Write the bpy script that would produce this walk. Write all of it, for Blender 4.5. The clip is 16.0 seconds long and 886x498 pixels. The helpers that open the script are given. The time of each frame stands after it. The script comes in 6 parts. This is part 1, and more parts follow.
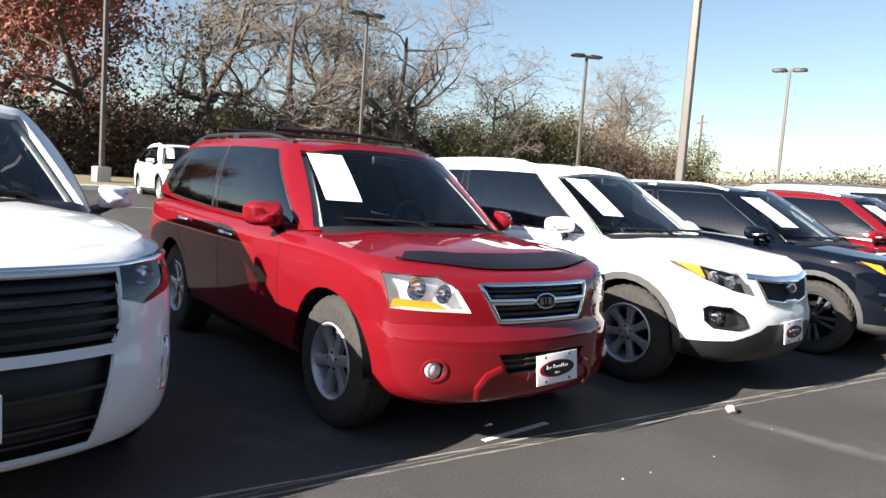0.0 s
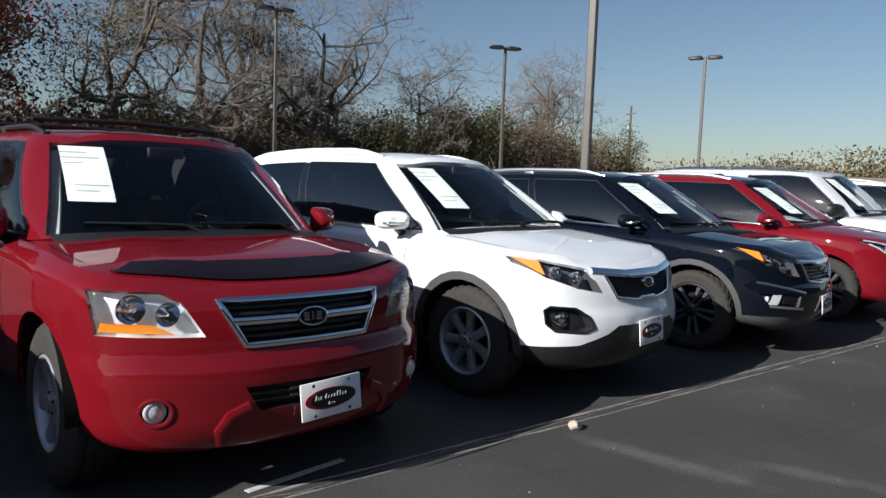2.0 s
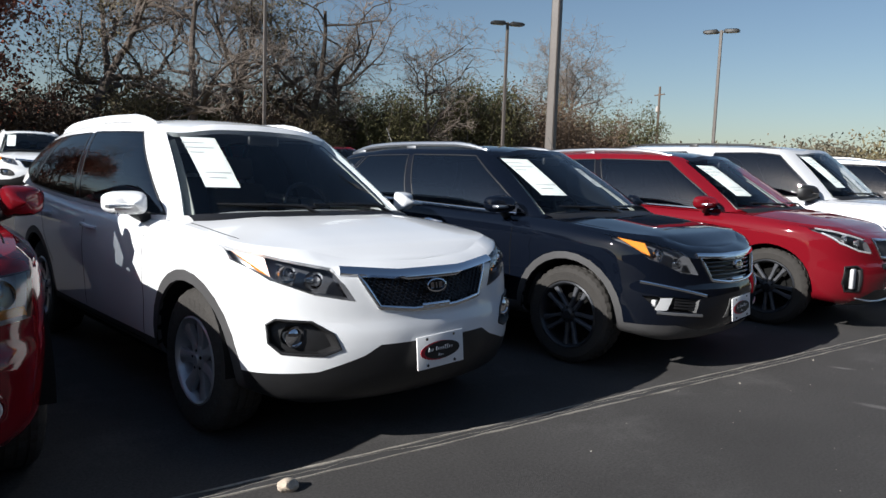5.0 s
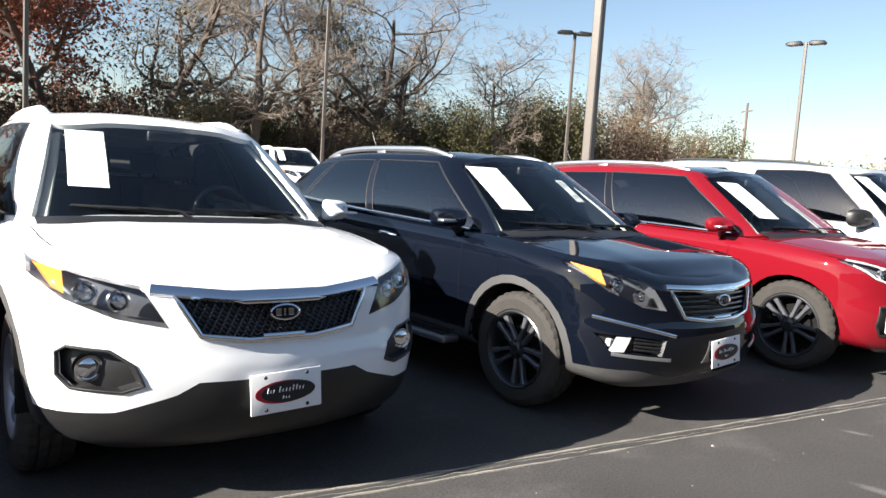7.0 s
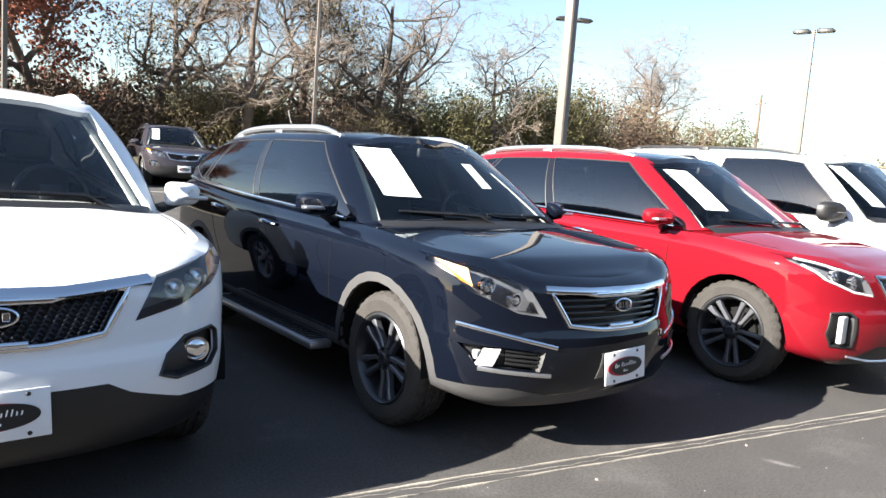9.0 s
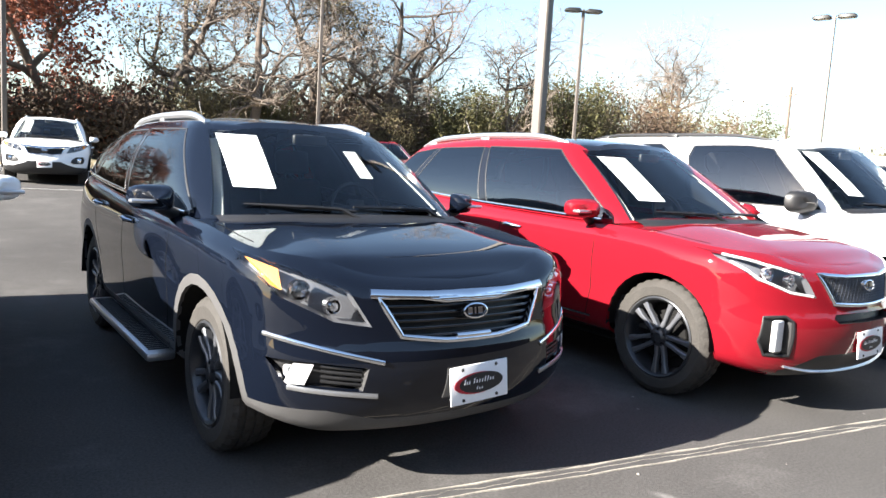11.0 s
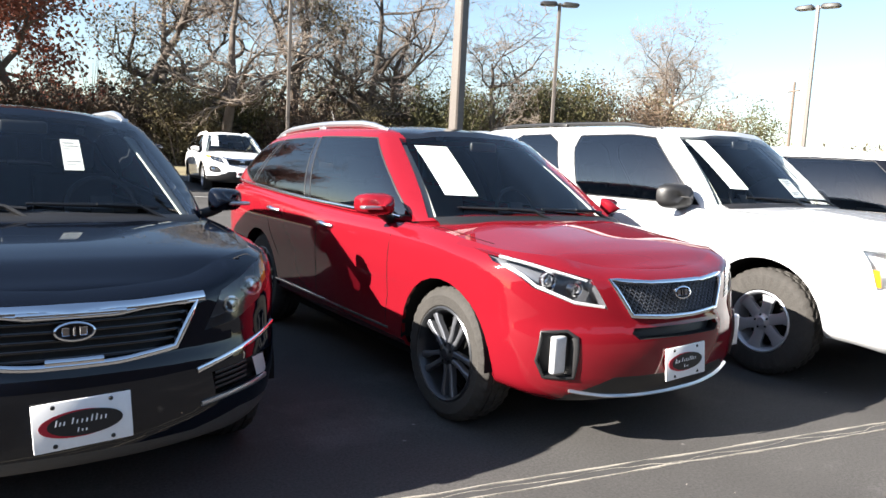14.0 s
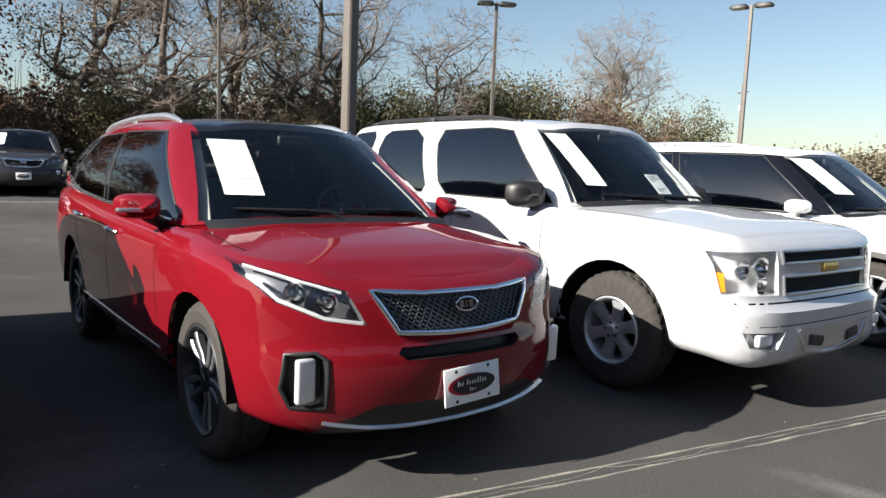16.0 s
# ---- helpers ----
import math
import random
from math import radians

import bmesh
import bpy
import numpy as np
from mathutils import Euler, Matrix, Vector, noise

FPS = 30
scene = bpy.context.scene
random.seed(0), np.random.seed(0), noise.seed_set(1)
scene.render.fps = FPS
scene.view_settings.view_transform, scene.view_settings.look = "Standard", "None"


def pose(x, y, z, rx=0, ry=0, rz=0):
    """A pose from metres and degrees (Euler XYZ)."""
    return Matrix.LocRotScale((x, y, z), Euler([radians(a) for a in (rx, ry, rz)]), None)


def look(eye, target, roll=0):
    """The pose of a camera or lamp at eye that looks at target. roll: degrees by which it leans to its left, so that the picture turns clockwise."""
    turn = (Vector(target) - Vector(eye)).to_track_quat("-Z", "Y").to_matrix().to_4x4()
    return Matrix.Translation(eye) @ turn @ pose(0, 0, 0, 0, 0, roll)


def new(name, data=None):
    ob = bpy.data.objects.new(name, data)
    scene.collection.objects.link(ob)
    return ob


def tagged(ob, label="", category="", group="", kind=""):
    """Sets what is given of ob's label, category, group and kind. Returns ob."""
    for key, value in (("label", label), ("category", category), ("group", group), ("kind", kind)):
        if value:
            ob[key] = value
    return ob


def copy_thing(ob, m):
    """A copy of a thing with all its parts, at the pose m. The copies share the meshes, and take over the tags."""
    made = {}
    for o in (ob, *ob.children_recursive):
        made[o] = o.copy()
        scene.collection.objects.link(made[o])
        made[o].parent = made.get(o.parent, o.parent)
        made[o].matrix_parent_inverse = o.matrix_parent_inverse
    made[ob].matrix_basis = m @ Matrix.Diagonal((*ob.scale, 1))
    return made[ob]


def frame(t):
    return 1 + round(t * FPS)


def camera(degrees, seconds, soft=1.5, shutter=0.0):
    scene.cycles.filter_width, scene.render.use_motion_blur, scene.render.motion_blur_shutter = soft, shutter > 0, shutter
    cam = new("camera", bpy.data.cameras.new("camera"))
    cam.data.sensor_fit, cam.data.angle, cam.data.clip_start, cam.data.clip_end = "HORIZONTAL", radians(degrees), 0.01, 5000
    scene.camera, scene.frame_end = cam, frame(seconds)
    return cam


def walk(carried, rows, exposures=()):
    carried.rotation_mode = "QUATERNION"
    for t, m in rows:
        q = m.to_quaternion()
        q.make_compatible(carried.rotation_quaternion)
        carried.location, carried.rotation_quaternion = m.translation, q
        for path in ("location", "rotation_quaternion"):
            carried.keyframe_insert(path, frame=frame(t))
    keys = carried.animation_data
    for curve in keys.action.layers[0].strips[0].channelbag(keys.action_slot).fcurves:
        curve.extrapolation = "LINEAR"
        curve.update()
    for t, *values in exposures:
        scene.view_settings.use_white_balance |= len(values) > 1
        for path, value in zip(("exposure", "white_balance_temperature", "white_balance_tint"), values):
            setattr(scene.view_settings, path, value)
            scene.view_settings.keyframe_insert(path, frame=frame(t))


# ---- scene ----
cam = camera(62.6, 16.0)
EXPOSURES = [(0.0, 1.75, 6500, 10), (1.4, 1.65, 6500, 10), (1.7, 1.1, 6300, 10), (2.0, 0.6, 6000, 10), (2.5, 0.3, 5700, 10), (3.0, 0.1, 5500, 10), (3.7, 0.1, 5500, 10), (5.8, 1.25, 6400, 10),
             (7.0, 1.8, 6500, 10), (10.3, 2.6, 6500, 10), (13.2, 2.65, 6500, 10), (14.5, 1.9, 6500, 10), (16.0, 1.45, 6500, 10)]
METRES, EYE, TILT, LEAN, TURN = 9.3, 1.40, 2.18, -1.03, -36.1
ROWS = [
    (0.0, 0.0, 0.0, 0.0, 0.39, -7.36, -3.05),
    (0.5, 0.025, 0.0151, -0.0026, 1.54, -6.55, -1.93),
    (1.0, 0.0515, 0.0308, -0.0037, 1.47, -9.17, -2.05),
    (1.5, 0.0747, 0.0546, -0.0037, -2.61, -7.26, -3.68),
    (2.0, 0.0966, 0.0773, -0.0048, -4.17, -7.32, -1.25),
    (2.5, 0.1293, 0.092, -0.0056, -1.21, -8.0, -1.81),
    (3.0, 0.1559, 0.1167, -0.0094, -6.48, -8.11, -3.55),
    (3.5, 0.1859, 0.1376, -0.0107, -6.14, -8.16, -0.3),
    (6.0, 0.3296, 0.2321, -0.0152, 0.57, -8.73, -2.36),
    (6.5, 0.3514, 0.2537, -0.016, -2.08, -8.27, -2.93),
    (7.0, 0.3771, 0.273, -0.0173, 5.19, -7.84, -2.47),
    (7.5, 0.3997, 0.2913, -0.0182, 5.38, -8.95, -1.34),
    (8.0, 0.416, 0.3169, -0.0198, 2.98, -8.1, -2.78),
    (10.5, 0.5304, 0.403, -0.0255, 12.7, -9.42, -3.16),
    (11.0, 0.5519, 0.4212, -0.0275, 8.79, -8.74, -2.05),
    (11.5, 0.5691, 0.441, -0.0274, 5.51, -6.97, -1.43),
    (12.0, 0.5997, 0.4522, -0.029, 11.1, -9.07, -2.14),
    (12.5, 0.622, 0.4676, -0.0306, 7.39, -10.14, -1.15),
    (13.0, 0.6387, 0.4886, -0.0313, 5.61, -8.33, -1.76),
    (13.5, 0.6618, 0.5036, -0.0333, 9.9, -8.61, -0.53),
    (14.0, 0.6929, 0.5162, -0.0325, 9.74, -8.71, -1.53),
    (14.5, 0.7132, 0.5369, -0.0338, 5.84, -8.5, -3.01),
    (15.0, 0.7345, 0.5554, -0.0353, 6.16, -7.9, -0.56),
    (15.5, 0.766, 0.5701, -0.0356, 9.37, -8.69, -1.82),
    (16.0, 0.7868, 0.5895, -0.038, 6.97, -8.34, -1.04),
]
walk(cam, [(t, pose(0, 0, EYE, TILT, LEAN, TURN) @ pose(METRES * x, METRES * y, METRES * z, 90 + pitch, roll, yaw)) for t, x, y, z, yaw, pitch, roll in ROWS],
     exposures=EXPOSURES)

# ---- light ----
SUN_HEIGHT, SUN_AZIMUTH = 27.0, -90.5  # degrees above the ground; clockwise from +y
world = bpy.data.worlds.new("sky")
scene.world = world
world.use_nodes = True
wn = world.node_tree.nodes
sky = wn.new("ShaderNodeTexSky")
sky.sky_type, sky.sun_disc = "NISHITA", False
sky.sun_elevation, sky.sun_rotation = radians(SUN_HEIGHT), radians(SUN_AZIMUTH)
sky.air_density, sky.dust_density, sky.ozone_density = 1.0, 0.7, 1.0
world.node_tree.links.new(sky.outputs[0], wn["Background"].inputs[0])
wn["Background"].inputs[1].default_value = 0.05
sun = new("sun", bpy.data.lights.new("sun", "SUN"))
sun.data.energy, sun.data.angle, sun.data.color = 5.0, radians(0.5), (1.0, 0.94, 0.85)
to_sun = Vector((math.sin(radians(SUN_AZIMUTH)) * math.cos(radians(SUN_HEIGHT)), math.cos(radians(SUN_AZIMUTH)) * math.cos(radians(SUN_HEIGHT)), math.sin(radians(SUN_HEIGHT))))
sun.matrix_world = look(to_sun * 50, (0, 0, 0))

# ---- materials ----
def material(name, colour, rough=0.5, metal=0.0, coat=0.0, var=0.0, scale=6.0, fine=60.0, bump=0.0, spec=0.5, island=0.0):
    """A procedural surface: base colour with broad and fine variation, and a fine relief."""
    m = bpy.data.materials.new(name)
    m.use_nodes = True
    nt = m.node_tree
    b = nt.nodes["Principled BSDF"]
    b.inputs["Base Color"].default_value = (*colour, 1)
    b.inputs["Roughness"].default_value = rough
    b.inputs["Metallic"].default_value = metal
    b.inputs["Specular IOR Level"].default_value = spec
    if coat:
        b.inputs["Coat Weight"].default_value = coat
        b.inputs["Coat Roughness"].default_value = 0.03
    if var or bump:
        co = nt.nodes.new("ShaderNodeTexCoord")
        big = nt.nodes.new("ShaderNodeTexNoise")
        big.inputs["Scale"].default_value, big.inputs["Detail"].default_value = scale, 5
        small = nt.nodes.new("ShaderNodeTexNoise")
        small.inputs["Scale"].default_value, small.inputs["Detail"].default_value = fine, 3
        nt.links.new(co.outputs["Object"], big.inputs["Vector"])
        nt.links.new(co.outputs["Object"], small.inputs["Vector"])
        add = nt.nodes.new("ShaderNodeMath")
        add.operation = "ADD"
        nt.links.new(big.outputs["Fac"], add.inputs[0])
        nt.links.new(small.outputs["Fac"], add.inputs[1])
        ramp = nt.nodes.new("ShaderNodeMapRange")
        ramp.inputs["From Min"].default_value, ramp.inputs["From Max"].default_value = 0.6, 1.4
        ramp.inputs["To Min"].default_value, ramp.inputs["To Max"].default_value = 1 - var, 1 + var
        nt.links.new(add.outputs[0], ramp.inputs["Value"])
        value = ramp.outputs[0]
        if island:
            geo = nt.nodes.new("ShaderNodeNewGeometry")
            r2 = nt.nodes.new("ShaderNodeMapRange")
            r2.inputs["To Min"].default_value, r2.inputs["To Max"].default_value = 1 - island, 1 + island
            nt.links.new(geo.outputs["Random Per Island"], r2.inputs["Value"])
            mu = nt.nodes.new("ShaderNodeMath")
            mu.operation = "MULTIPLY"
            nt.links.new(value, mu.inputs[0])
            nt.links.new(r2.outputs[0], mu.inputs[1])
            value = mu.outputs[0]
        mix = nt.nodes.new("ShaderNodeVectorMath")
        mix.operation = "SCALE"
        mix.inputs[0].default_value = colour
        nt.links.new(value, mix.inputs["Scale"])
        nt.links.new(mix.outputs[0], b.inputs["Base Color"])
        if bump:
            bp = nt.nodes.new("ShaderNodeBump")
            bp.inputs["Strength"].default_value, bp.inputs["Distance"].default_value = bump, 0.01
            nt.links.new(small.outputs["Fac"], bp.inputs["Height"])
            nt.links.new(bp.outputs[0], b.inputs["Normal"])
    return m


def glass(name, tint, gloss_rough=0.02, ior=1.75):
    """Thin tinted glass: lets tinted light through and mirrors by Fresnel."""
    m = bpy.data.materials.new(name)
    m.use_nodes = True
    nt = m.node_tree
    nt.nodes.remove(nt.nodes["Principled BSDF"])
    out = nt.nodes["Material Output"]
    tr, gl, mix, fr = (nt.nodes.new("ShaderNode" + k) for k in ("BsdfTransparent", "BsdfGlossy", "MixShader", "Fresnel"))
    tr.inputs["Color"].default_value = (*tint, 1)
    gl.inputs["Roughness"].default_value = gloss_rough
    fr.inputs["IOR"].default_value = ior
    nt.links.new(fr.outputs[0], mix.inputs[0])
    nt.links.new(tr.outputs[0], mix.inputs[1])
    nt.links.new(gl.outputs[0], mix.inputs[2])
    nt.links.new(mix.outputs[0], out.inputs["Surface"])
    return m


def paint(name, colour, metal=0.0, rough=0.35):
    return material(name, colour, rough=rough, metal=metal, coat=1.0, var=0.04, scale=2.0, fine=900.0, spec=0.0)


PAINT_RED = paint("red_paint", (0.155, 0.0055, 0.010), 0.0, 0.45)
PAINT_CRIMSON = paint("crimson_paint", (0.155, 0.0055, 0.011), 0.0, 0.45)
PAINT_WHITE = paint("white_paint", (0.78, 0.79, 0.80))
PAINT_PEARL = paint("silver_white_paint", (0.53, 0.54, 0.56), 0.25)
PAINT_BLACK = paint("blue_black_paint", (0.003, 0.0045, 0.009), 0.0, 0.5)
PAINT_GREY = paint("dark_grey_paint", (0.03, 0.026, 0.03), 0.1)
PAINT_MAROON = paint("maroon_paint", (0.12, 0.006, 0.01), 0.2)
CLADDING = material("grey_plastic", (0.055, 0.054, 0.055), 0.6, var=0.12, scale=5, fine=300, bump=0.15)
BLACK_PLASTIC = material("black_plastic", (0.012, 0.012, 0.013), 0.45, var=0.15, scale=8, fine=200, bump=0.1)
BLACK_GLOSS = material("gloss_black", (0.006, 0.006, 0.008), 0.12, coat=0.5)
SEAM = material("panel_gap", (0.004, 0.004, 0.004), 0.9, spec=0.1)
CHROME = material("chrome", (0.80, 0.81, 0.83), 0.08, 1.0)
SATIN = material("satin_silver", (0.55, 0.56, 0.58), 0.32, 0.9, var=0.05)
ALLOY = material("silver_alloy", (0.42, 0.43, 0.46), 0.32, 0.55, var=0.08, scale=10, fine=120)
ALLOY_DARK = material("dark_alloy", (0.045, 0.047, 0.052), 0.3, 0.5, var=0.1, scale=10, fine=120)
MACHINED = material("machined_grey_alloy", (0.13, 0.135, 0.15), 0.3, 0.5, var=0.1, scale=10, fine=120)
BRIGHT = material("bright_reflector", (0.78, 0.79, 0.80), 0.28, 0.45, var=0.06, scale=30, fine=120)
LAMP_GREY = material("smoked_lamp_housing", (0.16, 0.165, 0.18), 0.3, 0.4, var=0.1, scale=30, fine=120)
RUBBER = material("tyre_rubber", (0.030, 0.027, 0.024), 0.82, var=0.3, scale=9, fine=90, bump=0.3)
WELL = material("wheel_well", (0.01, 0.01, 0.01), 0.95, var=0.2, spec=0.1)
TRIM_CLOTH = material("dark_cabin_trim", (0.022, 0.022, 0.024), 0.85, var=0.2, scale=7, fine=200, bump=0.1)
SEAT_CLOTH = material("grey_seat_cloth", (0.05, 0.05, 0.052), 0.9, var=0.2, scale=7, fine=200, bump=0.2)
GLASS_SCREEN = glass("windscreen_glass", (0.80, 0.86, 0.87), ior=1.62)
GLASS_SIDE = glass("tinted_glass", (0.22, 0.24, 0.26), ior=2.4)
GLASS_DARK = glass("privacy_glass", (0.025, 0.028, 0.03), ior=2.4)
LENS = glass("clear_lens", (0.92, 0.93, 0.95))
AMBER = material("amber_lens", (0.75, 0.26, 0.01), 0.25, coat=0.6, var=0.1)
# tail lamps; also the red reflection painted on the crossover's headlight
RED_LENS = material("red_lens", (0.30, 0.005, 0.008), 0.18, coat=0.8, var=0.1)
MIRROR = material("mirror_glass", (0.9, 0.9, 0.92), 0.02, 1.0)
PILLAR_BEIGE = material("pale_pillar_trim", (0.42, 0.42, 0.38), 0.8, var=0.05)
PAPER = material("white_paper", (0.80, 0.81, 0.80), 0.7, var=0.03)
PRINT = material("grey_print", (0.35, 0.36, 0.37), 0.7)
PLATE = material("plate_white", (0.82, 0.82, 0.82), 0.35, var=0.03)
PLATE_RED = material("plate_red", (0.45, 0.012, 0.03), 0.4)
PLATE_BLACK = material("plate_black", (0.012, 0.012, 0.014), 0.4)
POLE_STEEL = material("bronze_painted_steel", (0.085, 0.072, 0.062), 0.5, 0.0, var=0.2, scale=3, fine=40, bump=0.1)
HEAD_STEEL = material("dark_bronze_housing", (0.022, 0.021, 0.020), 0.45, 0.0, var=0.2, scale=3, fine=40)
CONCRETE = material("concrete", (0.42, 0.41, 0.39), 0.9, var=0.18, scale=3, fine=30, bump=0.3)
BARK = material("grey_bark", (0.095, 0.076, 0.062), 0.95, var=0.4, scale=3, fine=25, bump=0.8)
TWIG = material("twig_bark", (0.215, 0.175, 0.145), 0.95, var=0.35, scale=0.6, fine=8)
LEAF_RUST = material("rust_leaves", (0.20, 0.062, 0.034), 0.8, var=0.35, scale=0.8, fine=6, island=0.5)
LEAF_GREEN = material("evergreen_leaves", (0.080, 0.074, 0.026), 0.8, var=0.35, scale=0.8, fine=6, island=0.5)
LEAF_OLIVE = material("dry_olive_leaves", (0.125, 0.102, 0.050), 0.85, var=0.35, scale=0.8, fine=6, island=0.5)
LEAF_BROWN = material("dry_brown_brush", (0.115, 0.076, 0.050), 0.9, var=0.35, scale=0.8, fine=6, island=0.3)
# leaf colour darkened to carry the shade inside the wood
LEAF_SHADED = material("shaded_undergrowth", (0.050, 0.034, 0.022), 0.9, var=0.3, scale=0.8, fine=6, island=0.3)
LEAF_FAR = material("far_winter_trees", (0.125, 0.105, 0.07), 0.9, var=0.3, scale=0.05, fine=1, island=0.3)
# dark surface of the unseen wall added behind the walker
BACKDROP = material("brown_backdrop", (0.16, 0.115, 0.09), 0.9, var=0.2, scale=1, fine=12)
WOOD_POLE = material("weathered_pole_wood", (0.12, 0.09, 0.07), 0.9, var=0.3, scale=2, fine=20, bump=0.3)
ROCK = material("pale_stone", (0.50, 0.42, 0.33), 0.9, var=0.25, scale=20, fine=120, bump=0.4)
LINE_PAINT = material("worn_white_line", (0.55, 0.54, 0.50), 0.85, var=0.3, scale=3, fine=60, bump=0.2)
SEAL = material("pale_joint_edge", (0.29, 0.265, 0.225), 0.9, var=0.45, scale=4, fine=70, bump=0.4)
TAR = material("dark_joint_fill", (0.045, 0.043, 0.042), 0.8, var=0.25, scale=6, fine=60, bump=0.3)
BRICK_WALL = material("tan_building_wall", (0.26, 0.18, 0.12), 0.9, var=0.15, scale=1, fine=10)
SHED_WALL = material("pale_building_wall", (0.6, 0.6, 0.58), 0.9, var=0.1, scale=1, fine=10)


SCUFFS = [(4.46, 2.15, -78, 0.62, 0.11, 1.9), (4.95, 1.5, -70, 0.5, 0.10, 1.6), (8.02, 1.78, -73, 0.17, 0.05, 2.1), (8.80, 2.34, -60, 0.12, 0.04, 2.3), (9.6, 1.7, -75, 0.4, 0.10, 1.5), (12.4, 1.9, -70, 0.5, 0.12, 1.7)]


def asphalt():
    m = material("asphalt", (0.07, 0.07, 0.07), 0.9, spec=0.15)
    nt = m.node_tree
    b = nt.nodes["Principled BSDF"]
    co = nt.nodes.new("ShaderNodeTexCoord")

    def noise_node(s, d, r=0.6):
        n = nt.nodes.new("ShaderNodeTexNoise")
        n.inputs["Scale"].default_value, n.inputs["Detail"].default_value, n.inputs["Roughness"].default_value = s, d, r
        nt.links.new(co.outputs["Object"], n.inputs["Vector"])
        return n.outputs["Fac"]

    def span(v, a, b_, lo, hi):
        n = nt.nodes.new("ShaderNodeMapRange")
        for k, x in zip(("From Min", "From Max", "To Min", "To Max"), (a, b_, lo, hi)):
            n.inputs[k].default_value = x
        nt.links.new(v, n.inputs["Value"])
        return n.outputs[0]

    def math_node(op, a, c):
        n = nt.nodes.new("ShaderNodeMath")
        n.operation = op
        for i, x in enumerate((a, c)):
            if isinstance(x, float):
                n.inputs[i].default_value = x
            else:
                nt.links.new(x, n.inputs[i])
        return n.outputs[0]

    broad = span(noise_node(0.35, 5), 0.35, 0.68, 0.80, 1.25)
    grain = span(noise_node(70, 5, 0.75), 0.3, 0.7, 0.62, 1.38)
    stain = span(noise_node(0.9, 7, 0.72), 0.54, 0.72, 1.0, 1.5)
    speck_src = nt.nodes.new("ShaderNodeTexVoronoi")
    speck_src.inputs["Scale"].default_value = 2.2
    nt.links.new(co.outputs["Object"], speck_src.inputs["Vector"])
    speck = span(speck_src.outputs["Distance"], 0.012, 0.03, 2.6, 1.0)
    v = math_node("MULTIPLY", math_node("MULTIPLY", broad, grain), math_node("MULTIPLY", stain, speck))
    rough_edge = noise_node(3.5, 6, 0.7)
    for cx, cy, turn, sx, sy, gain in SCUFFS:
        mp = nt.nodes.new("ShaderNodeMapping")
        mp.vector_type = "TEXTURE"
        mp.inputs["Location"].default_value, mp.inputs["Rotation"].default_value, mp.inputs["Scale"].default_value = (cx, cy, 0), (0, 0, radians(turn)), (sx, sy, 1)
        nt.links.new(co.outputs["Object"], mp.inputs["Vector"])
        ln = nt.nodes.new("ShaderNodeVectorMath")
        ln.operation = "LENGTH"
        nt.links.new(mp.outputs[0], ln.inputs[0])
        v = math_node("MULTIPLY", v, span(math_node("ADD", ln.outputs["Value"], math_node("MULTIPLY", rough_edge, 1.6)), 1.0, 1.75, gain, 1.0))
    mix = nt.nodes.new("ShaderNodeVectorMath")
    mix.operation = "SCALE"
    mix.inputs[0].default_value = (0.063, 0.060, 0.058)
    nt.links.new(v, mix.inputs["Scale"])
    nt.links.new(mix.outputs[0], b.inputs["Base Color"])
    bp = nt.nodes.new("ShaderNodeBump")
    bp.inputs["Strength"].default_value, bp.inputs["Distance"].default_value = 0.5, 0.006
    nt.links.new(noise_node(160, 3), bp.inputs["Height"])
    nt.links.new(bp.outputs[0], b.inputs["Normal"])
    return m


ASPHALT = asphalt()
GRASS = material("winter_grass", (0.17, 0.14, 0.075), 0.95, var=0.35, scale=0.5, fine=12, bump=0.6)

# ---- mesh helpers ----
def part(name, bm, mat, parent=None, label="", smooth=True, sharp=38.0, keep=False):
    """Links a bmesh as one mesh object, under a thing or a part."""
    me = bpy.data.meshes.new(name)
    bm.to_mesh(me)
    if not keep:
        bm.free()
    for m in mat if isinstance(mat, (list, tuple)) else [mat]:
        me.materials.append(m)
    if smooth:
        me.shade_smooth()
        me.set_sharp_from_angle(angle=radians(sharp))
    ob = new(name, me)
    if parent is not None:
        ob.parent = parent
    return tagged(ob, label)


def grid_mesh(bm, rows, closed=False):
    """Quads between rows of points; closed: each row is a ring."""
    vs = [[bm.verts.new(p) for p in row] for row in rows]
    n = len(rows[0])
    for a, b in zip(vs, vs[1:]):
        for i in range(n if closed else n - 1):
            j = (i + 1) % n
            try:
                bm.faces.new((a[i], a[j], b[j], b[i]))
            except ValueError:
                pass
    return vs


def curve1(points):
    """A smooth monotone function through (x, y) points."""
    px, py = np.array([p[0] for p in points], float), np.array([p[1] for p in points], float)
    h, d = np.diff(px), np.diff(py) / np.diff(px)
    m = np.zeros(len(px))
    m[0], m[-1] = d[0], d[-1]
    for i in range(1, len(px) - 1):
        if d[i - 1] * d[i] > 0:
            a, b = 2 * h[i] + h[i - 1], h[i] + 2 * h[i - 1]
            m[i] = (a + b) / (a / d[i - 1] + b / d[i])

    def f(x):
        x = float(min(max(x, px[0]), px[-1]))
        i = int(min(max(np.searchsorted(px, x) - 1, 0), len(px) - 2))
        t = (x - px[i]) / h[i]
        return float(py[i] * (1 + 2 * t) * (1 - t) ** 2 + h[i] * m[i] * t * (1 - t) ** 2 + py[i + 1] * t * t * (3 - 2 * t) + h[i] * m[i + 1] * t * t * (t - 1))
    return f


